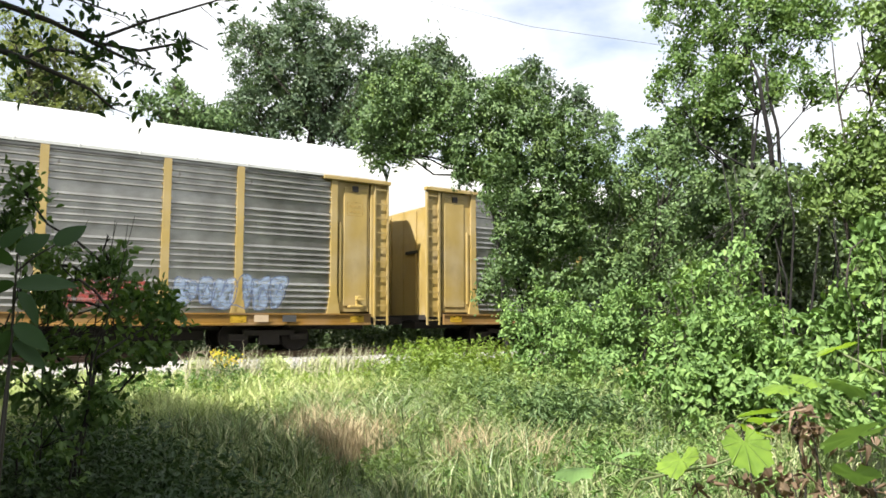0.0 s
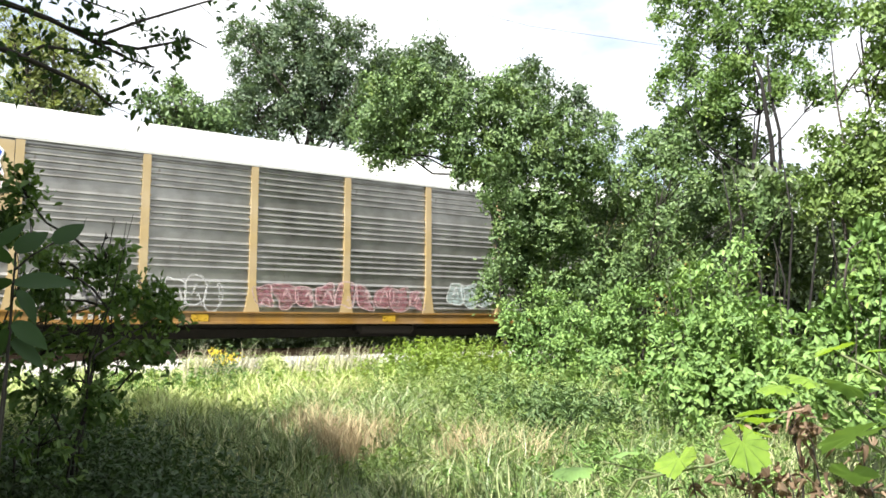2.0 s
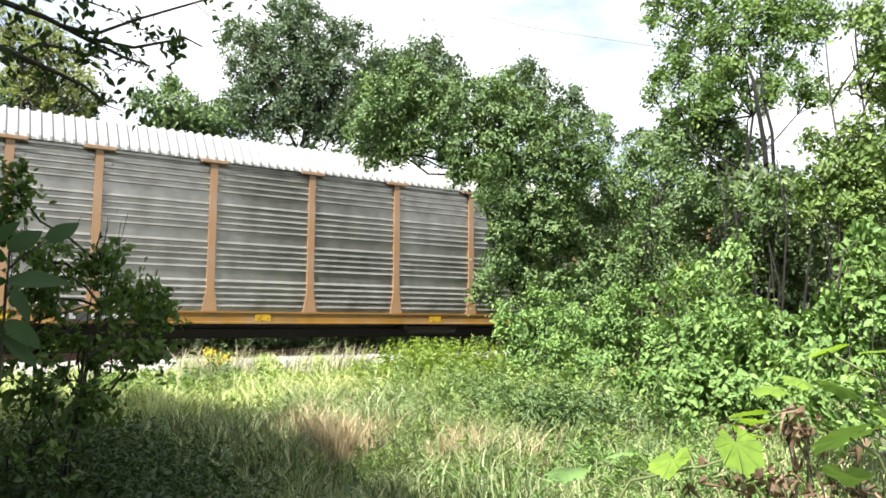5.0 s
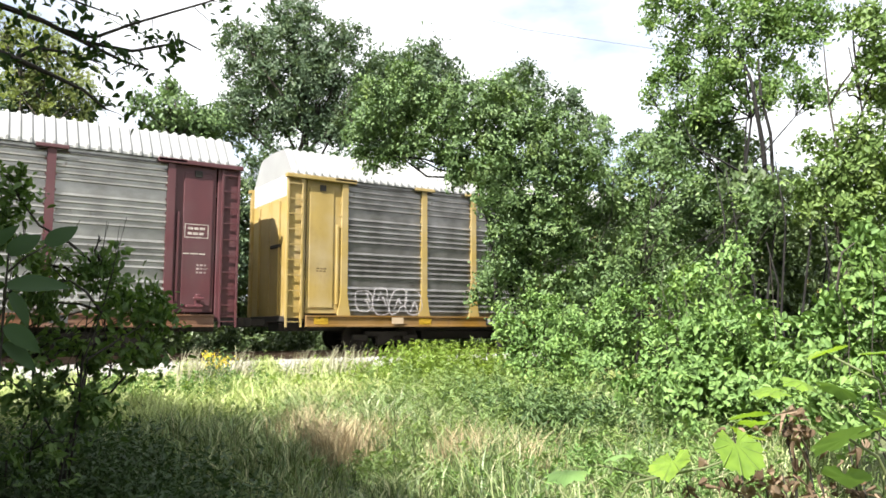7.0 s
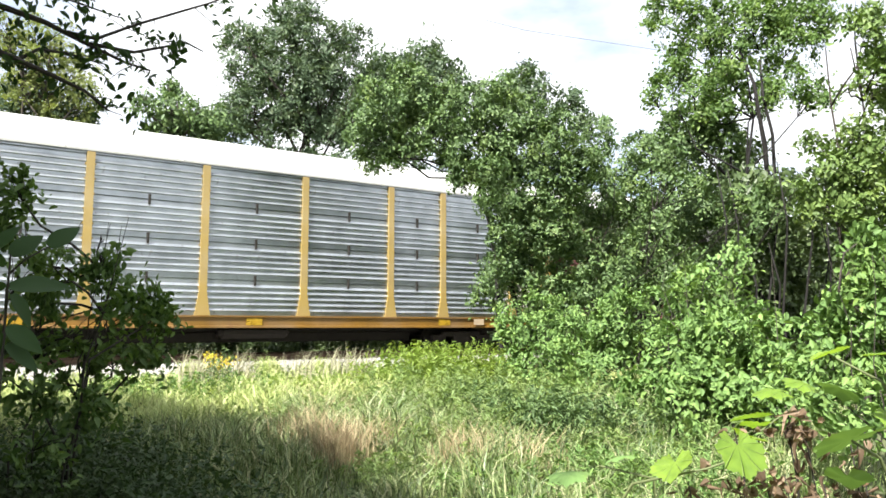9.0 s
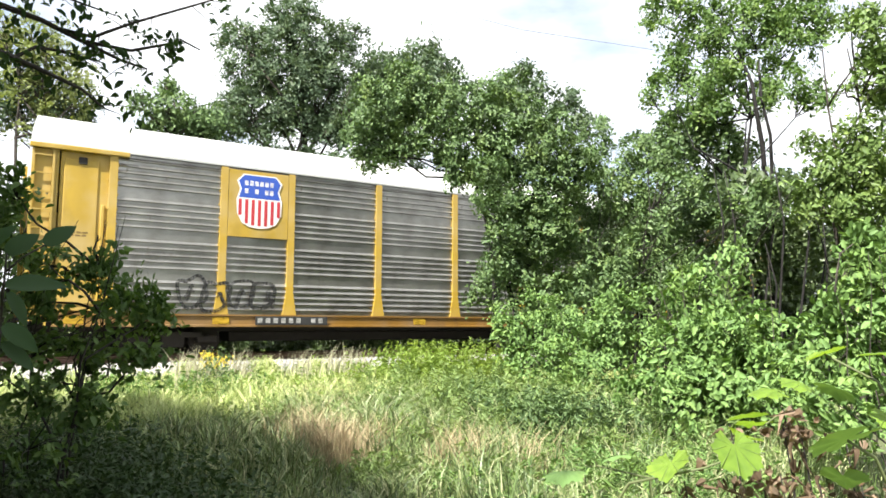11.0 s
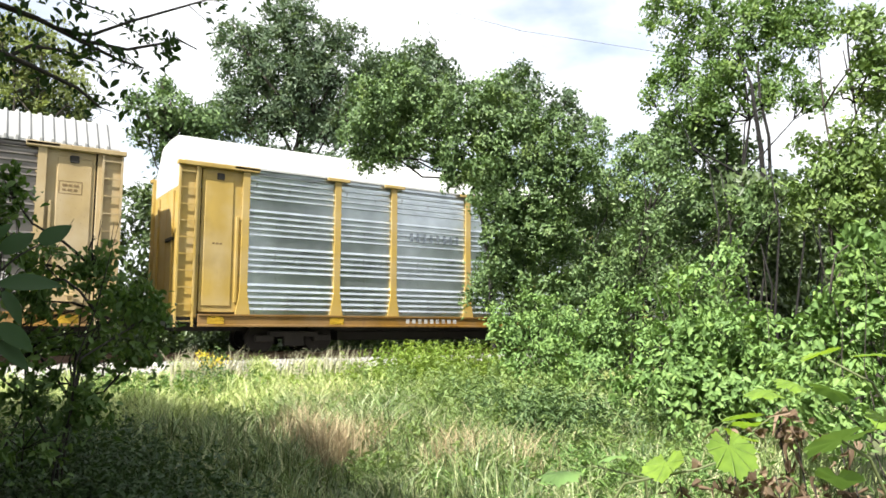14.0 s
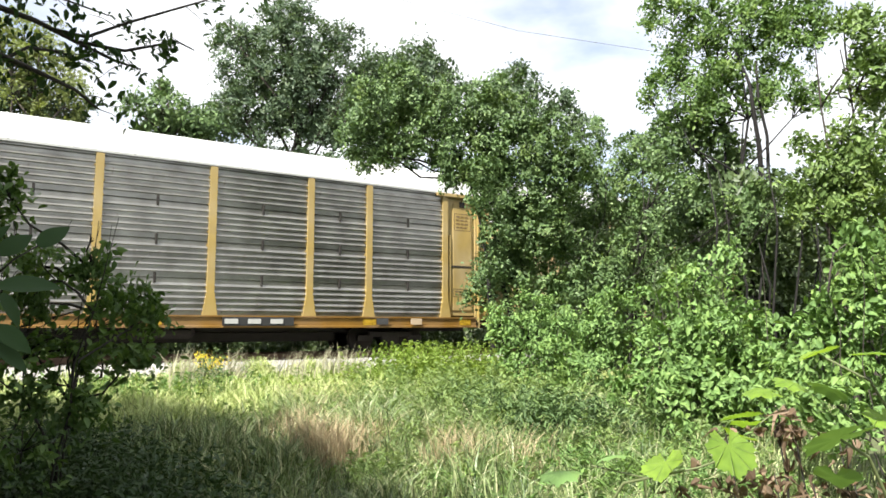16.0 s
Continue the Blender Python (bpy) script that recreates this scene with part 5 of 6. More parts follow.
def build_shade_tree():
    """The tree whose boughs hang into the view and shade the near grass; its trunk stands aside."""
    blobs = [(-2.3, 3.4, 4.6, 1.3), (-2.6, 5.4, 5.0, 1.5), (-2.5, 7.4, 4.6, 1.3), (-3.0, 8.6, 5.6, 1.5), (-2.6, 9.6, 4.2, 1.2), (-4.2, 6.6, 6.4, 1.7), (-3.6, 4.2, 6.2, 1.5), 
             (-5.4, 4.4, 7.4, 1.9), (-3.4, 7.2, 3.4, 1.2), (-3.2, 10.4, 5.6, 1.2), (-3.0, 5.0, 3.0, 1.1), (-5.2, 8.6, 7.0, 1.8), (-4.8, 1.4, 7.2, 1.8),
             (-3.2, 1.2, 5.0, 1.3), (-2.3, 1.3, 4.0, 0.9), (-2.6, 2.4, 4.6, 1.2), (-1.4, 1.6, 2.9, 0.6), (-1.7, 6.2, 3.6, 0.9), (-1.6, 4.4, 3.3, 0.8), (-1.5, 8.3, 3.1, 0.8)]
    root = tree("tree", (-3.6, 5.8), blobs, "leaf_near_shade", 0.13, 58, "spreading tree with dark boughs hanging over the clearing", "tree", 41, 0.2)
    base = root.location
    rng = np.random.default_rng(42)
    runs = [
        [(-1.4, 4.3, 2.75), (0.04, 4.0, 2.33), (0.23, 3.99, 2.29), (0.41, 3.98, 2.22), (0.60, 3.96, 2.15), (0.72, 3.93, 2.12)],
        [(-1.3, 4.0, 2.3), (0.05, 3.8, 2.03), (0.19, 3.8, 1.99), (0.40, 3.78, 1.91), (0.50, 3.77, 1.83)],
        [(0.30, 3.98, 2.26), (0.46, 3.97, 2.25), (0.64, 3.95, 2.36), (1.0, 3.87, 2.54), (1.3, 3.8, 2.72)],
        [(0.41, 3.98, 2.22), (0.64, 3.95, 2.21), (0.89, 3.9, 2.30), (0.98, 3.9, 2.27)],
        [(-0.5, 4.1, 2.7), (0.02, 4.05, 2.55), (0.2, 4.0, 2.5), (0.45, 4.0, 2.46)],
        [(-0.3, 3.9, 2.5), (0.12, 3.9, 2.42), (0.3, 3.9, 2.40), (0.55, 3.9, 2.36)],
        [(0.1, 3.8, 2.0), (0.2, 3.85, 2.1), (0.34, 3.9, 2.12), (0.5, 3.9, 2.1)]]
    cen, nor = [], []
    for k, run in enumerate(runs):
        pts = [Vector(p) - base for p in run]
        put("bough", tubes("bough", [(pts, [0.017 * (1 - 0.8 * i / (len(pts) - 1)) / (1 if k < 2 else 1.8) + 0.0015 for i in range(len(pts))])], 6), M["twig"], root)
        sprigs = []
        for a, b in zip(pts[1:], pts[2:]):
            for _ in range(int(rng.integers(3, 6))):
                o = a.lerp(b, float(rng.random()))
                e = o + Vector((rng.normal() * 0.09 + 0.04, rng.normal() * 0.09, -abs(rng.normal()) * 0.07 + 0.02))
                sprigs.append(([o, o.lerp(e, 0.5) + Vector((0, 0, 0.012)), e], [0.003, 0.002, 0.001]))
                for _ in range(int(rng.integers(3, 9))):
                    cen.append(o.lerp(e, float(rng.uniform(0.4, 1.15))) + Vector(rng.normal(size=3)) * 0.022)
                    nor.append((rng.normal() * 0.6, rng.normal() * 0.6, rng.normal() * 0.5 + 0.5))
        tagged(put("sprig", tubes("sprig", sprigs, 4), M["twig"], root), kind="stuff")
    # a spray of leaves that hangs from higher up
    for _ in range(60):
        cen.append(Vector((1.52 + rng.normal() * 0.10, 4.2 + rng.normal() * 0.1, 2.83 + rng.normal() * 0.07)) - base)
        nor.append((rng.normal() * 0.6, rng.normal() * 0.6, 0.6))
    for _ in range(70):
        cen.append(Vector((0.06 + abs(rng.normal()) * 0.10, 3.9 + rng.normal() * 0.15, 2.25 + rng.normal() * 0.2)) - base)
        nor.append((rng.normal() * 0.6, rng.normal() * 0.6, 0.6))
    cen, nor = np.array(cen), unit(np.array(nor))
    tagged(put("foliage", leaves("bough_foliage", cen, nor, 0.053 * rng.uniform(0.6, 1.3, len(cen)), rng, 0.6, 0.24, True), M["leaf_near_shade"], root), kind="stuff")
    spray = [Vector(p) - base for p in ((1.2, 4.1, 3.3), (1.45, 4.2, 3.0), (1.54, 4.22, 2.8))]
    put("bough", tubes("bough", [(spray, [0.01, 0.006, 0.002])], 5), M["twig"], root)


def build_near_plants():
    # the sapling with large dark leaves
    big = blade_mesh("sapling_leaf", 1.0, 0.52, 0.18)
    root = tagged(new("sapling"), "sapling with large dark oval leaves in shade", "sapling")
    root.location = (0.02, 2.1, GROUND)
    put("stem", tubes("sapling_stem", [([(0, 0, 0), (0.03, 0.02, 0.7), (0.05, 0.01, 1.35), (0.054, -0.001, 1.62), (0.056, -0.001, 1.71)], [0.006, 0.005, 0.004, 0.003, 0.002]), ([(0.054, -0.001, 1.66), (0.09, -0.002, 1.70), (0.139, -0.006, 1.735)], [0.003, 0.0025, 0.002]), ([(0.052, 0.0, 1.58), (0.05, -0.05, 1.62), (0.053, -0.101, 1.626)], [0.003, 0.0025, 0.002])], 6), M["twig"], root)
    for x, y, z, d, roll, size in ((0.056, -0.001, 1.707, (0.70, 0.23, 0.67), 55, 0.10), (0.139, -0.006, 1.734, (0.70, 0.22, 0.68), 50, 0.10), (0.018, -0.050, 1.717, (0.58, -0.02, 0.81), 50, 0.083), (0.053, -0.101, 1.625, (0.97, -0.21, 0.12), 38, 0.135),
                                   (0.046, -0.001, 1.681, (-0.81, 0.01, 0.59), 40, 0.093), (0.064, -0.002, 1.611, (0.57, -0.03, -0.82), 40, 0.098), (0.051, -0.001, 1.632, (-0.96, 0.01, -0.27), 40, 0.088)):
        set_leaf(big, M["leaf_near_shade"], root, (x, y, z), d, roll, size)
    dark = tagged(new("broad_leaf_weed"), "weed with broad bluish leaves close by", "weed")
    dark.location = (0.0, 1.62, GROUND)
    put("stem", tubes("weed_stem", [([(0, 0, 0), (0.02, 0.0, 0.8), (0.058, 0.0, 1.53)], [0.006, 0.005, 0.002])], 6), M["twig"], dark)
    for x, z, d, roll, size in ((0.061, 1.530, (0.77, -0.28, -0.57), 50, 0.08), (0.06, 1.496, (0.80, -0.06, -0.60), 40, 0.08), (0.055, 1.517, (-0.51, 0.01, -0.86), 40, 0.09)):
        set_leaf(big, M["leaf_near_shade"], dark, (x, 0.0, z), d, roll, size)

    # the grape vine and its withered leaves
    lobed = [blade_mesh("vine_leaf", 1.0, 0.5, 0.35, 7, 0.07, 0.03), blade_mesh("vine_leaf", 1.0, 0.46, 0.5, 5, 0.10, 0.10), blade_mesh("vine_leaf", 1.0, 0.52, 0.3, 7, 0.06, -0.1)]
    curled = [blade_mesh("curled_leaf", 1.0, 0.5, 1.3, 0, 1.6), blade_mesh("curled_leaf", 1.0, 0.42, 0.7, 5, 0.7, 0.9), blade_mesh("curled_leaf", 1.0, 0.36, 1.8, 0, 2.2)]
    vine = tagged(new("grape_vine"), "wild grape vine with big lobed leaves and withered ones", "vine")
    vine.location = (1.9, 1.25, GROUND)
    base = vine.location
    rng = random.Random(7)
    canes = [[(1.30, 1.60, -0.7), (1.45, 1.55, 0.1), (1.52, 1.40, 0.36), (1.60, 1.22, 0.42), (1.75, 1.15, 0.47)], [(2.4, 1.5, -0.7), (2.35, 1.4, 0.1), (2.2, 1.3, 0.42), (2.05, 1.25, 0.55), (1.8, 1.2, 0.50)],
             [(2.5, 0.9, -0.7), (2.4, 1.0, 0.3), (2.25, 1.1, 0.62), (2.15, 1.2, 0.70)], [(1.9, 0.7, -0.7), (1.8, 0.78, 0.2), (1.65, 0.82, 0.5), (1.58, 0.84, 0.54)], [(1.8, 1.6, -0.7), (1.75, 1.5, 0.0), (1.66, 1.45, 0.35), (1.55, 1.55, 0.38)]]
    for c in canes:
        put("cane", tubes("cane", [([Vector(q) - base for q in c], [0.006, 0.005, 0.004, 0.003, 0.002][:len(c)])], 6), M["stem"], vine)
    spots = [((1.555, 1.10, 0.50), (-0.2, -0.4, -0.45), 0, 0.13, 0), ((1.55, 1.28, 0.43), (-0.6, -0.3, -0.15), 20, 0.135, 1), ((1.62, 1.50, 0.41), (-0.5, 0.3, 0.0), 10, 0.11, 2), ((1.50, 1.62, 0.36), (-0.4, -0.3, 0.0), 5, 0.13, 2),
             ((1.83, 1.22, 0.53), (-0.5, 0.4, 0.05), 10, 0.12, 1), ((2.03, 1.28, 0.59), (-0.4, 0.5, 0.05), -10, 0.12, 2), ((2.20, 1.20, 0.70), (-0.5, 0.3, -0.05), 10, 0.13, 1), ((2.14, 1.06, 0.70), (0.3, -0.6, 0.1), 0, 0.12, 0),
             ((1.60, 0.83, 0.55), (-0.1, 0.6, -0.25), 10, 0.16, 0), ((2.24, 1.32, 0.60), (-0.5, 0.1, 0.1), -20, 0.12, 2), ((1.66, 1.13, 0.50), (0.3, 0.5, 0.1), 20, 0.10, 1), ((1.95, 1.30, 0.50), (0.4, 0.5, -0.1), 0, 0.11, 0),
             ((2.12, 1.16, 0.61), (0.5, 0.1, -0.2), 15, 0.12, 2), ((1.75, 1.18, 0.46), (-0.2, 0.6, 0.0), 0, 0.11, 2), ((1.70, 0.92, 0.44), (0.5, 0.2, -0.2), 0, 0.12, 1), ((2.3, 1.1, 0.52), (-0.3, -0.4, -0.2), 0, 0.13, 0)]
    for n, (at, d, roll, size, kind) in enumerate(spots):
        set_leaf(lobed[kind], M["leaf_bright" if n in (2, 3, 8, 12, 14) else "leaf_grape"], vine, Vector(at) - base, d, roll, size)
    heaps = ((1.74, 1.06, 0.555, 0.022, 16), (1.735, 1.06, 0.515, 0.02, 14), (1.755, 1.025, 0.495, 0.026, 18), (1.80, 0.94, 0.48, 0.02, 10), (1.667, 1.163, 0.51, 0.018, 10),
             (1.58, 1.24, 0.365, 0.03, 16), (1.65, 1.145, 0.37, 0.035, 26), (1.715, 1.06, 0.40, 0.035, 24), (1.755, 0.985, 0.385, 0.035, 24), (1.80, 0.91, 0.39, 0.03, 18), (1.69, 1.09, 0.36, 0.035, 24))
    for x, y, z, r, many in heaps:
        for n in range(many * 2 // 3):
            at = Vector((x + rng.gauss(0, r), y + rng.gauss(0, r), z + rng.gauss(0, r * 0.7)))
            set_leaf(curled[n % 3], M["leaf_dead"], vine, at - base, (rng.gauss(0, 1), rng.gauss(0, 1), rng.gauss(-0.6, 0.7)), rng.uniform(-90, 90), rng.uniform(0.014, 0.036), "withered_leaf")
    for x, y, z, r, many in heaps:
        q = Vector((x, y, z)) - base
        put("cane", tubes("dry_cane", [([Vector((q.x + 0.06, q.y + 0.05, 0.0)), q + Vector((0.03, 0.02, -0.12)), q + Vector((-0.02, 0.01, 0.02))], [0.003, 0.0025, 0.0015])], 5), M["twig"], vine)

    # goldenrod at the foot of the ballast
    rng = np.random.default_rng(51)
    rod = tagged(new("goldenrod"), "goldenrod with yellow flower plumes by the ballast", "flower")
    rod.location = (4.47, 15.2, float(ground_z(4.47, 15.2)))
    for k in range(7):
        x, y, h = rng.normal() * 0.16, rng.normal() * 0.12, rng.uniform(0.75, 0.98)
        put("stem", tubes("rod_stem", [([(x, y, 0), (x * 1.1, y, h * 0.6), (x * 1.3 + 0.05, y, h)], [0.008, 0.006, 0.003])], 5), M["stem"], rod)
        n = 60
        c = np.stack([x * 1.3 + 0.05 + rng.normal(size=n) * 0.07, y + rng.normal(size=n) * 0.05, h + rng.normal(size=n) * 0.05 - 0.03], -1)
        tagged(put("flower_head", leaves("rod_flower", c, unit(rng.normal(size=(n, 3))), np.full(n, 0.05), rng), M["gold"], rod), kind="stuff")
        c = np.stack([x * 1.1 + rng.normal(size=40) * 0.06, y + rng.normal(size=40) * 0.06, rng.uniform(0.1, h * 0.9, 40)], -1)
        tagged(put("foliage", leaves("rod_leaf", c, unit(rng.normal(size=(40, 3)) + [0, 0, 1]), np.full(40, 0.09), rng, 0.4, 0.14), M["leaf_vine"], rod), kind="stuff")


def build_grass():
    rng = np.random.default_rng(31)

    def blades(name, px, py, h, w, lean, material, label, category, toward=None):
        n = len(px)
        z = ground_z(px, py) - 0.02
        a = rng.uniform(0, 6.3, n)
        l = lean * rng.uniform(0.2, 1.2, n) * h
        q = rng.uniform(0, 6.3, n) if toward is None else rng.normal(toward, 0.9, n)
        root = np.stack([px, py, z], -1)
        sx = np.stack([np.cos(a), np.sin(a), 0 * a], -1) * (w / 2)[:, None]
        d = np.stack([np.cos(q) * l, np.sin(q) * l, h], -1)
        m = root + d * [0.3, 0.3, 0.62]
        v = np.stack([root - sx, root + sx, m + sx * 0.85, m - sx * 0.85, root + d * [1, 1, 0.9]], 1)
        k = np.arange(n)[:, None] * 5
        me = mesh_fast(name, v, np.concatenate([k + [0, 1, 2], k + [0, 2, 3], k + [3, 2, 4]], 1))
        return tagged(put(name, me, M[material]), label, category, kind="stuff")

    def field(n, near, far, b0, b1):
        b = np.radians(rng.uniform(b0, b1, n))
        d = np.sqrt(rng.uniform(near ** 2, far ** 2, n))
        return d * np.sin(b), d * np.cos(b)

    x, y = field(250000, 4.0, 19.0, -6, 62)
    x2, y2 = field(30000, 1.2, 9.0, -180, 180)
    x, y = np.concatenate([x, x2]), np.concatenate([y, y2])
    tuft = np.sin(x * 2.1 + np.sin(y * 1.7) * 2) * np.sin(y * 1.6 + np.sin(x * 1.3) * 2) + 0.6 * np.sin(x * 5.1 + y) * np.sin(y * 4.3 - x)
    # blades thinned at the left so the shade-dark weeds show
    keep = (y < 16.9 + 0.5 * tuft) & (rng.random(len(x)) < (0.62 + 0.3 * tuft) * np.where((x < 2.0) & (y < 9.5) & (y > 3), 0.22, 1.0))
    x, y, tuft = x[keep], y[keep], tuft[keep]
    far = np.clip((np.hypot(x, y) - 5) / 8, 0, 1)
    h = (0.30 + 0.15 * tuft + 0.10 * far * (y < 15)) * rng.uniform(0.45, 1.45, len(x))
    h = np.where(y > 15.4, h * 0.7, h) * np.clip(0.62 + 0.38 * far * 2, 0.62, 1)
    w = rng.uniform(0.006, 0.013, len(x)) * (1 + 0.6 * far)
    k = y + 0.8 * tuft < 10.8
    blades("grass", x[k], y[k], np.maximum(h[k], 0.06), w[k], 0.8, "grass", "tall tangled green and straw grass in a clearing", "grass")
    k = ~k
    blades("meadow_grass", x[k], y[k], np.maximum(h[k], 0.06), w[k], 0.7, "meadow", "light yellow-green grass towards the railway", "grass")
    for cx, cy, r, n in ((3.35, 7.2, 0.22, 750), (3.55, 8.2, 0.25, 320), (4.15, 6.0, 0.2, 520), (5.2, 12.2, 0.6, 700), (4.6, 5.6, 0.25, 200), (3.8, 7.3, 0.25, 380), (3.6, 8.9, 0.4, 260), (4.64, 10.0, 0.45, 380), (6.2, 12.5, 0.6, 500)):
        px, py = rng.normal(cx, r * 0.55, n), rng.normal(cy, r * 0.8, n)
        blades("dry_grass", px, py, rng.uniform(0.25, 0.72, n), rng.uniform(0.004, 0.009, n), 0.6, "straw", "patch of dry tan grass", "grass")
    px, py = field(28000, 5.6, 14.5, 17, 50)
    clump = np.sin(px * 2.9 + 1) * np.sin(py * 2.4) + 0.5 * np.sin(px * 6.3 + py * 2)
    k = (rng.random(len(px)) < 0.35 + 0.4 * clump) & (px > 3.6 + 0.12 * (py - 6))
    px, py, clump = px[k], py[k], clump[k]
    blades("tall_grass", px, py, (0.42 + 0.14 * clump) * rng.uniform(0.5, 1.35, len(px)), rng.uniform(0.006, 0.014, len(px)), 0.75, "tall_grass", "clumps of tall arching pale grass", "grass")
    # seed plumes along the ballast
    px = np.concatenate([rng.normal(c, 0.15, 90) for c in (3.8, 4.15, 4.85, 6.3, 7.2, 7.7)])
    py = rng.normal(15.3, 0.35, len(px))
    blades("grass_plume", px, py, rng.uniform(0.75, 1.22, len(px)), rng.uniform(0.010, 0.026, len(px)), 0.45, "plume", "feathery brown seed heads of grass", "grass", 0.3)

    def weeds(cx, cy, sx, sy, n, h0, h1, leaf, material, label, wide=0.10):
        """Upright leafy stalks."""
        px, py, hh = rng.normal(cx, sx, n), rng.normal(cy, sy, n), rng.uniform(h0, h1, n)
        m = 26
        u = rng.uniform(0.12, 1.0, (n, m))
        lean = rng.normal(size=(n, 1, 2)) * 0.12
        z = ground_z(px, py)[:, None] + u * hh[:, None]
        r = 0.11 * (1.1 - u)[..., None] * rng.normal(size=(n, m, 2)) + lean * u[..., None]
        c = np.concatenate([np.stack([px, py], -1)[:, None] + r, z[..., None]], 2).reshape(-1, 3)
        nr = unit(rng.normal(size=c.shape) * 0.5 + [0, 0, 0.8])
        ob = put("weeds", leaves("weeds", c, nr, leaf * rng.uniform(0.6, 1.3, len(c)), rng, 0.25, wide), M[material])
        tagged(ob, label, "weeds", kind="stuff")

    weeds(8.3, 12.9, 0.8, 0.7, 420, 0.7, 1.25, 0.13, "leaf_lime", "tall yellow-green weeds by the railway")
    weeds(7.2, 10.6, 0.8, 1.1, 260, 0.45, 0.9, 0.12, "leaf_weed", "mixed green weeds in the grass")
    weeds(6.8, 8.3, 0.7, 0.9, 240, 0.35, 0.8, 0.11, "leaf_weed", "mixed green weeds in the grass")
    weeds(6.2, 6.3, 0.7, 0.8, 200, 0.3, 0.6, 0.09, "leaf_weed", "mixed green weeds in the grass")
    for cx, cy, r, n, h in ((4.3, 7.4, 0.3, 60, 0.5), (5.1, 7.0, 0.35, 80, 0.55), (4.6, 8.9, 0.4, 80, 0.6), (5.8, 8.4, 0.4, 90, 0.65), (4.9, 6.0, 0.3, 70, 0.42), (5.6, 6.6, 0.3, 70, 0.5),
                            (3.9, 9.9, 0.45, 70, 0.55), (5.3, 10.4, 0.5, 90, 0.65), (6.3, 9.6, 0.4, 80, 0.7), (4.2, 5.6, 0.25, 60, 0.36), (5.9, 7.4, 0.3, 70, 0.6), (3.6, 6.3, 0.3, 50, 0.35)):
        weeds(cx, cy, r, r, n, h * 0.45, h, 0.085, "leaf_weed", "clump of narrow-leaved green weeds in the grass", 0.09)
    for cx, cy in ((6.5, 7.65), (5.8, 6.4), (7.1, 6.1), (6.7, 9.1), (6.2, 7.0), (5.9, 6.9), (6.3, 6.1), (5.5, 6.3), (6.0, 8.0)):
        weeds(cx, cy, 0.22, 0.22, 60, 0.4, 0.75, 0.10, "leaf_vine", "dark green clump of taller weeds in the grass", 0.11)
    weeds(5.4, 15.5, 1.3, 0.25, 70, 0.45, 0.85, 0.10, "leaf_weed", "grassy weeds at the foot of the ballast", 0.05)
    weeds(5.2, 4.6, 0.8, 0.6, 160, 0.25, 0.5, 0.09, "leaf_bright", "low green weeds in the grass")
    weeds(3.0, 14.2, 1.3, 0.6, 200, 0.3, 0.75, 0.12, "leaf_bright", "yellow-green weeds by the railway")
    weeds(5.6, 13.6, 1.2, 0.8, 200, 0.3, 0.7, 0.12, "leaf_lime", "yellow-green weeds by the railway")
    # darkened leaves paint the shaded corner in place of paler grass
    weeds(0.75, 6.8, 0.5, 1.5, 1000, 0.3, 0.7, 0.06, "leaf_shade_paint", "leafy weeds with shade painted into their dark leaves", 0.22)
    weeds(0.75, 4.7, 0.5, 0.6, 520, 0.2, 0.5, 0.05, "leaf_shade_paint", "leafy weeds with shade painted into their dark leaves", 0.22)
    weeds(3.7, 13.0, 0.16, 0.2, 14, 0.9, 1.25, 0.09, "leaf_vine", "single tall weeds in the grass")


SWAYING = build_plants()
hedge(-14, 46, 29.5, 7.8, 1.5, 0.25, "leaf_dark", "dark scrub along the far side of the railway", 61, 38)
hedge(8.0, 19.5, 30.6, 10.9, 1.35, 0.19, "leaf_far", "leafy growth under tall trees behind the railway", 68, 34, 0.8)
hedge(-10, 40, 23.8, 1.2, 0.5, 0.16, "leaf_dark", "low green scrub behind the track", 62, 26, 0.12)
hedge(15.5, 60, 16.4, 6.2, 1.5, 0.2, "leaf_dark", "high scrub along the near side of the railway", 63)
# dark leaves put the shade of the hollows into the scrub's colour
hedge(13.0, 24.0, 8.6, 4.4, 1.0, 0.17, "leaf_dark", "scrub edging the clearing, its shade painted in dark leaves", 64)
hedge(12.0, 17.0, 4.6, 5.2, 1.0, 0.17, "leaf_dark", "scrub edging the clearing, its shade painted in dark leaves", 65)
# never in view: added to close the clearing and darken the car sheets' reflections
hedge(-30, 34, -16, 10.5, 2.3, 0.4, "leaf_dark", "unseen trees and scrub added behind the camera to darken reflections", 66, 20)
def build_cable():
    """A slack cable high over the railway."""
    pts = [(-9.0, 80.4, 37.5), (10.0, 66.6, 34.0), (30.1, 51.9, 28.9), (38.45, 46.06, 26.0), (80.0, 16.0, 17.0)]
    root = tagged(new("overhead_cable"), "thin dark cable slung high over the railway", "cable")
    put("wire", tubes("wire", [(pts, [0.016] * 5)], 6), M["wire"], root)
    for x, y, z in (pts[0], pts[-1]):
        put("pole", tubes("pole", [([(x, y, GROUND - 0.3), (x, y, z + 0.4)], [0.16, 0.1])], 8), M["bark"], root)


build_cable()


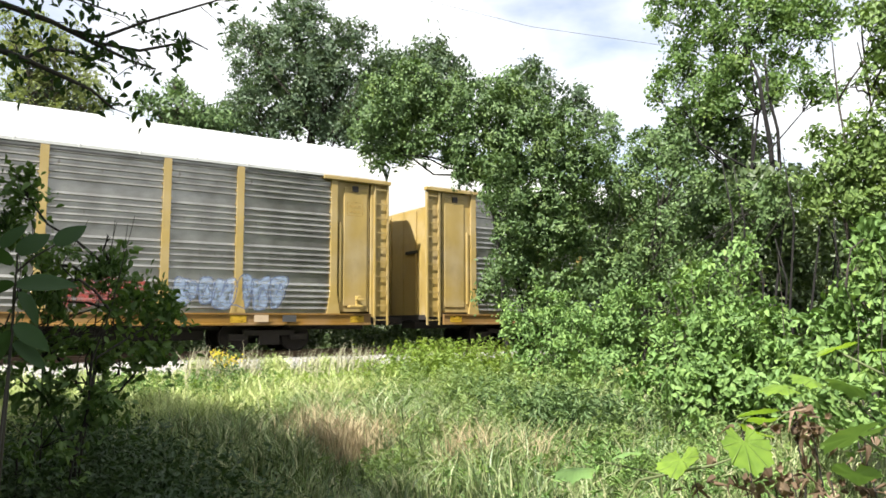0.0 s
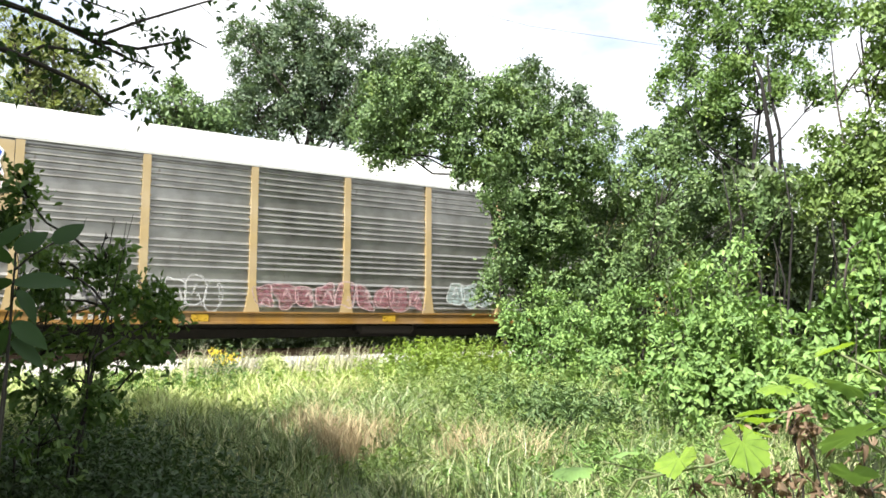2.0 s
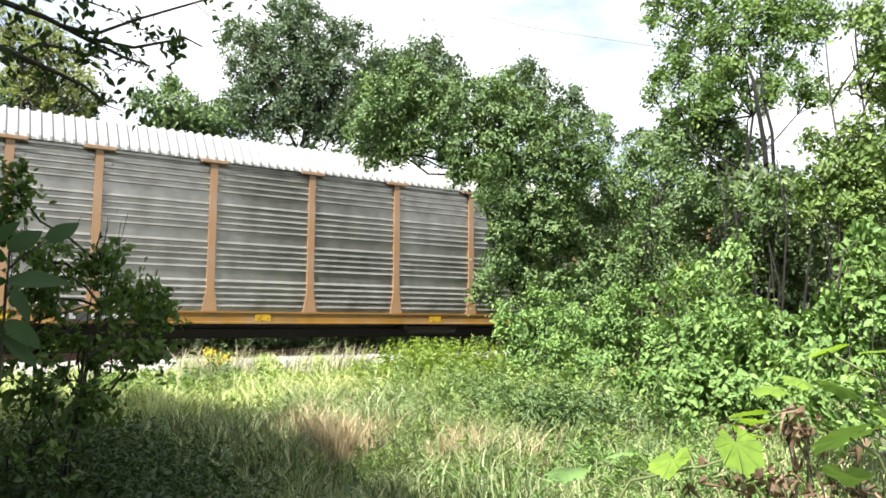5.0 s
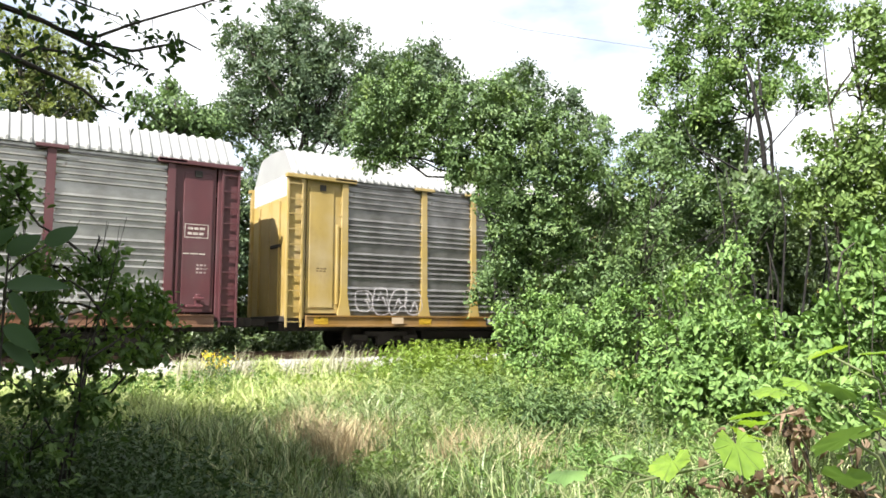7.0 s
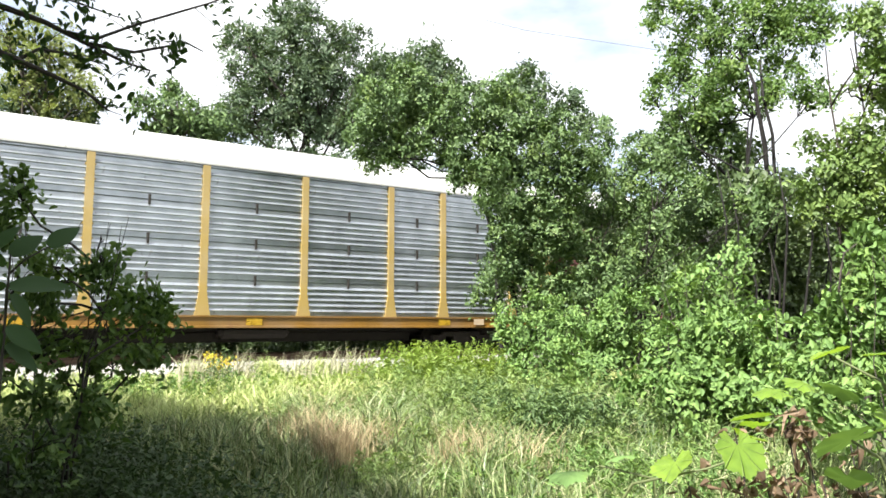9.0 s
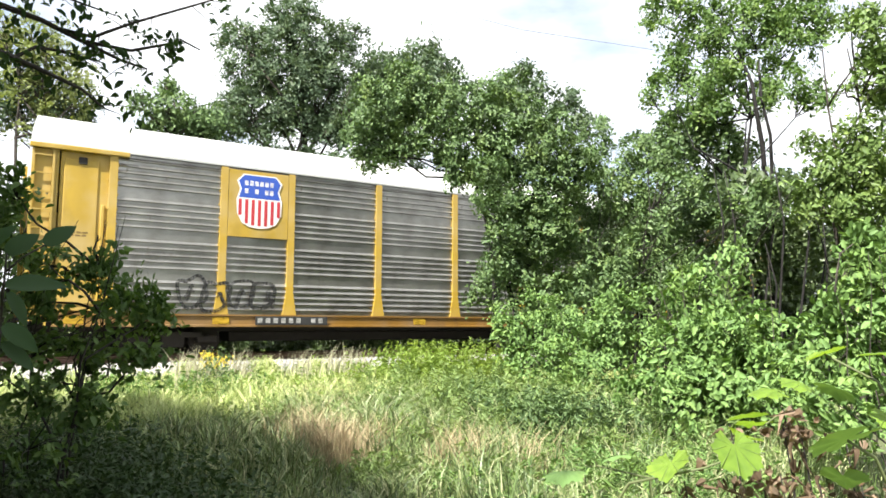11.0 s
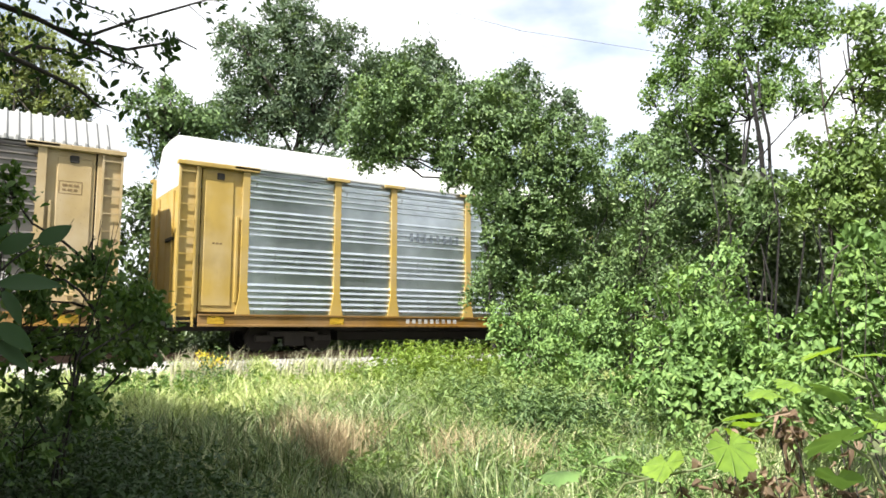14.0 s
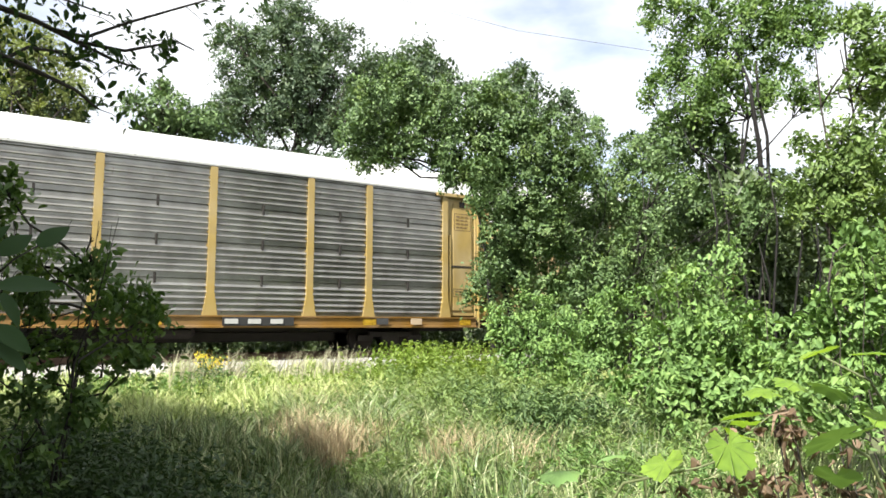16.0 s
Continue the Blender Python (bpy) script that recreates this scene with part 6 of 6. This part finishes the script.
def sky_block_scrub():
    """Unseen bushes beside the clearing, under the spreading tree, added to block sky light."""
    rng = np.random.default_rng(67)
    blobs = [(-1.7 - 0.5 * rng.random(), y, GROUND + z, 0.8) for y in np.arange(1.6, 12.5, 1.0) for z in (0.5, 1.5, 2.4)]
    c, n = crown_points(blobs, 0.12, 30, rng)
    tagged(put("scrub", leaves("scrub", c, n, 0.12 * rng.uniform(0.7, 1.3, len(c)), rng), M["leaf_near_shade"]), "unseen dark scrub added to block sky light from the left", "scrub", kind="stuff")


sky_block_scrub()
build_shade_tree()
build_near_plants()
build_grass()


# ---------------------------------------------------------------- what moves
TRAVEL = [  # seconds, metres run by the head of the second car
    (0.0, 10.50), (0.5, 19.90), (1.0, 30.17), (1.5, 39.60), (2.0, 49.82), (2.5, 59.27), (3.0, 69.51), (3.5, 78.95), (4.0, 89.22),
    (4.5, 98.80), (5.0, 108.65), (5.5, 118.50), (6.0, 128.35), (6.5, 138.31), (7.0, 148.59), (7.5, 158.14), (8.0, 168.44),
    (8.5, 177.97), (9.0, 188.29), (9.5, 198.05), (10.0, 207.95), (10.5, 217.85), (11.0, 227.75), (11.5, 237.76), (12.0, 248.10),
    (12.5, 257.70), (13.0, 268.19), (13.5, 277.81), (14.0, 288.24), (14.5, 297.86), (15.0, 308.29), (15.5, 317.97), (16.0, 328.40)]


LEAN = [(0.0, -0.1), (0.5, 0.0), (1.0, 0.15), (1.5, 0.3), (2.0, 0.5), (2.5, 0.55), (3.0, 0.45), (3.5, 0.25), (4.0, -0.1), (5.2, 0.1), (6.5, 0.2), (7.5, 0.0), (8.0, 0.0), (9.0, 0.15),
        (10.2, 0.3), (11.5, 0.5), (12.0, 0.75), (12.5, 0.85), (13.0, 0.95), (14.0, 0.9), (15.0, 0.95), (16.0, 1.05)]    # seconds, degrees in the wind


def motions():
    x, y, z = SWAYING.location
    walk(SWAYING, [(t, pose(x, y, z, 0.55 * a, 0.84 * a)) for t, a in LEAN])
    for k, car in enumerate(CARS):
        walk(car, [(t, pose(s - HALF - (k - 1) * PITCH_CARS, TRACK_Y, 0)) for t, s in TRAVEL])


motions()
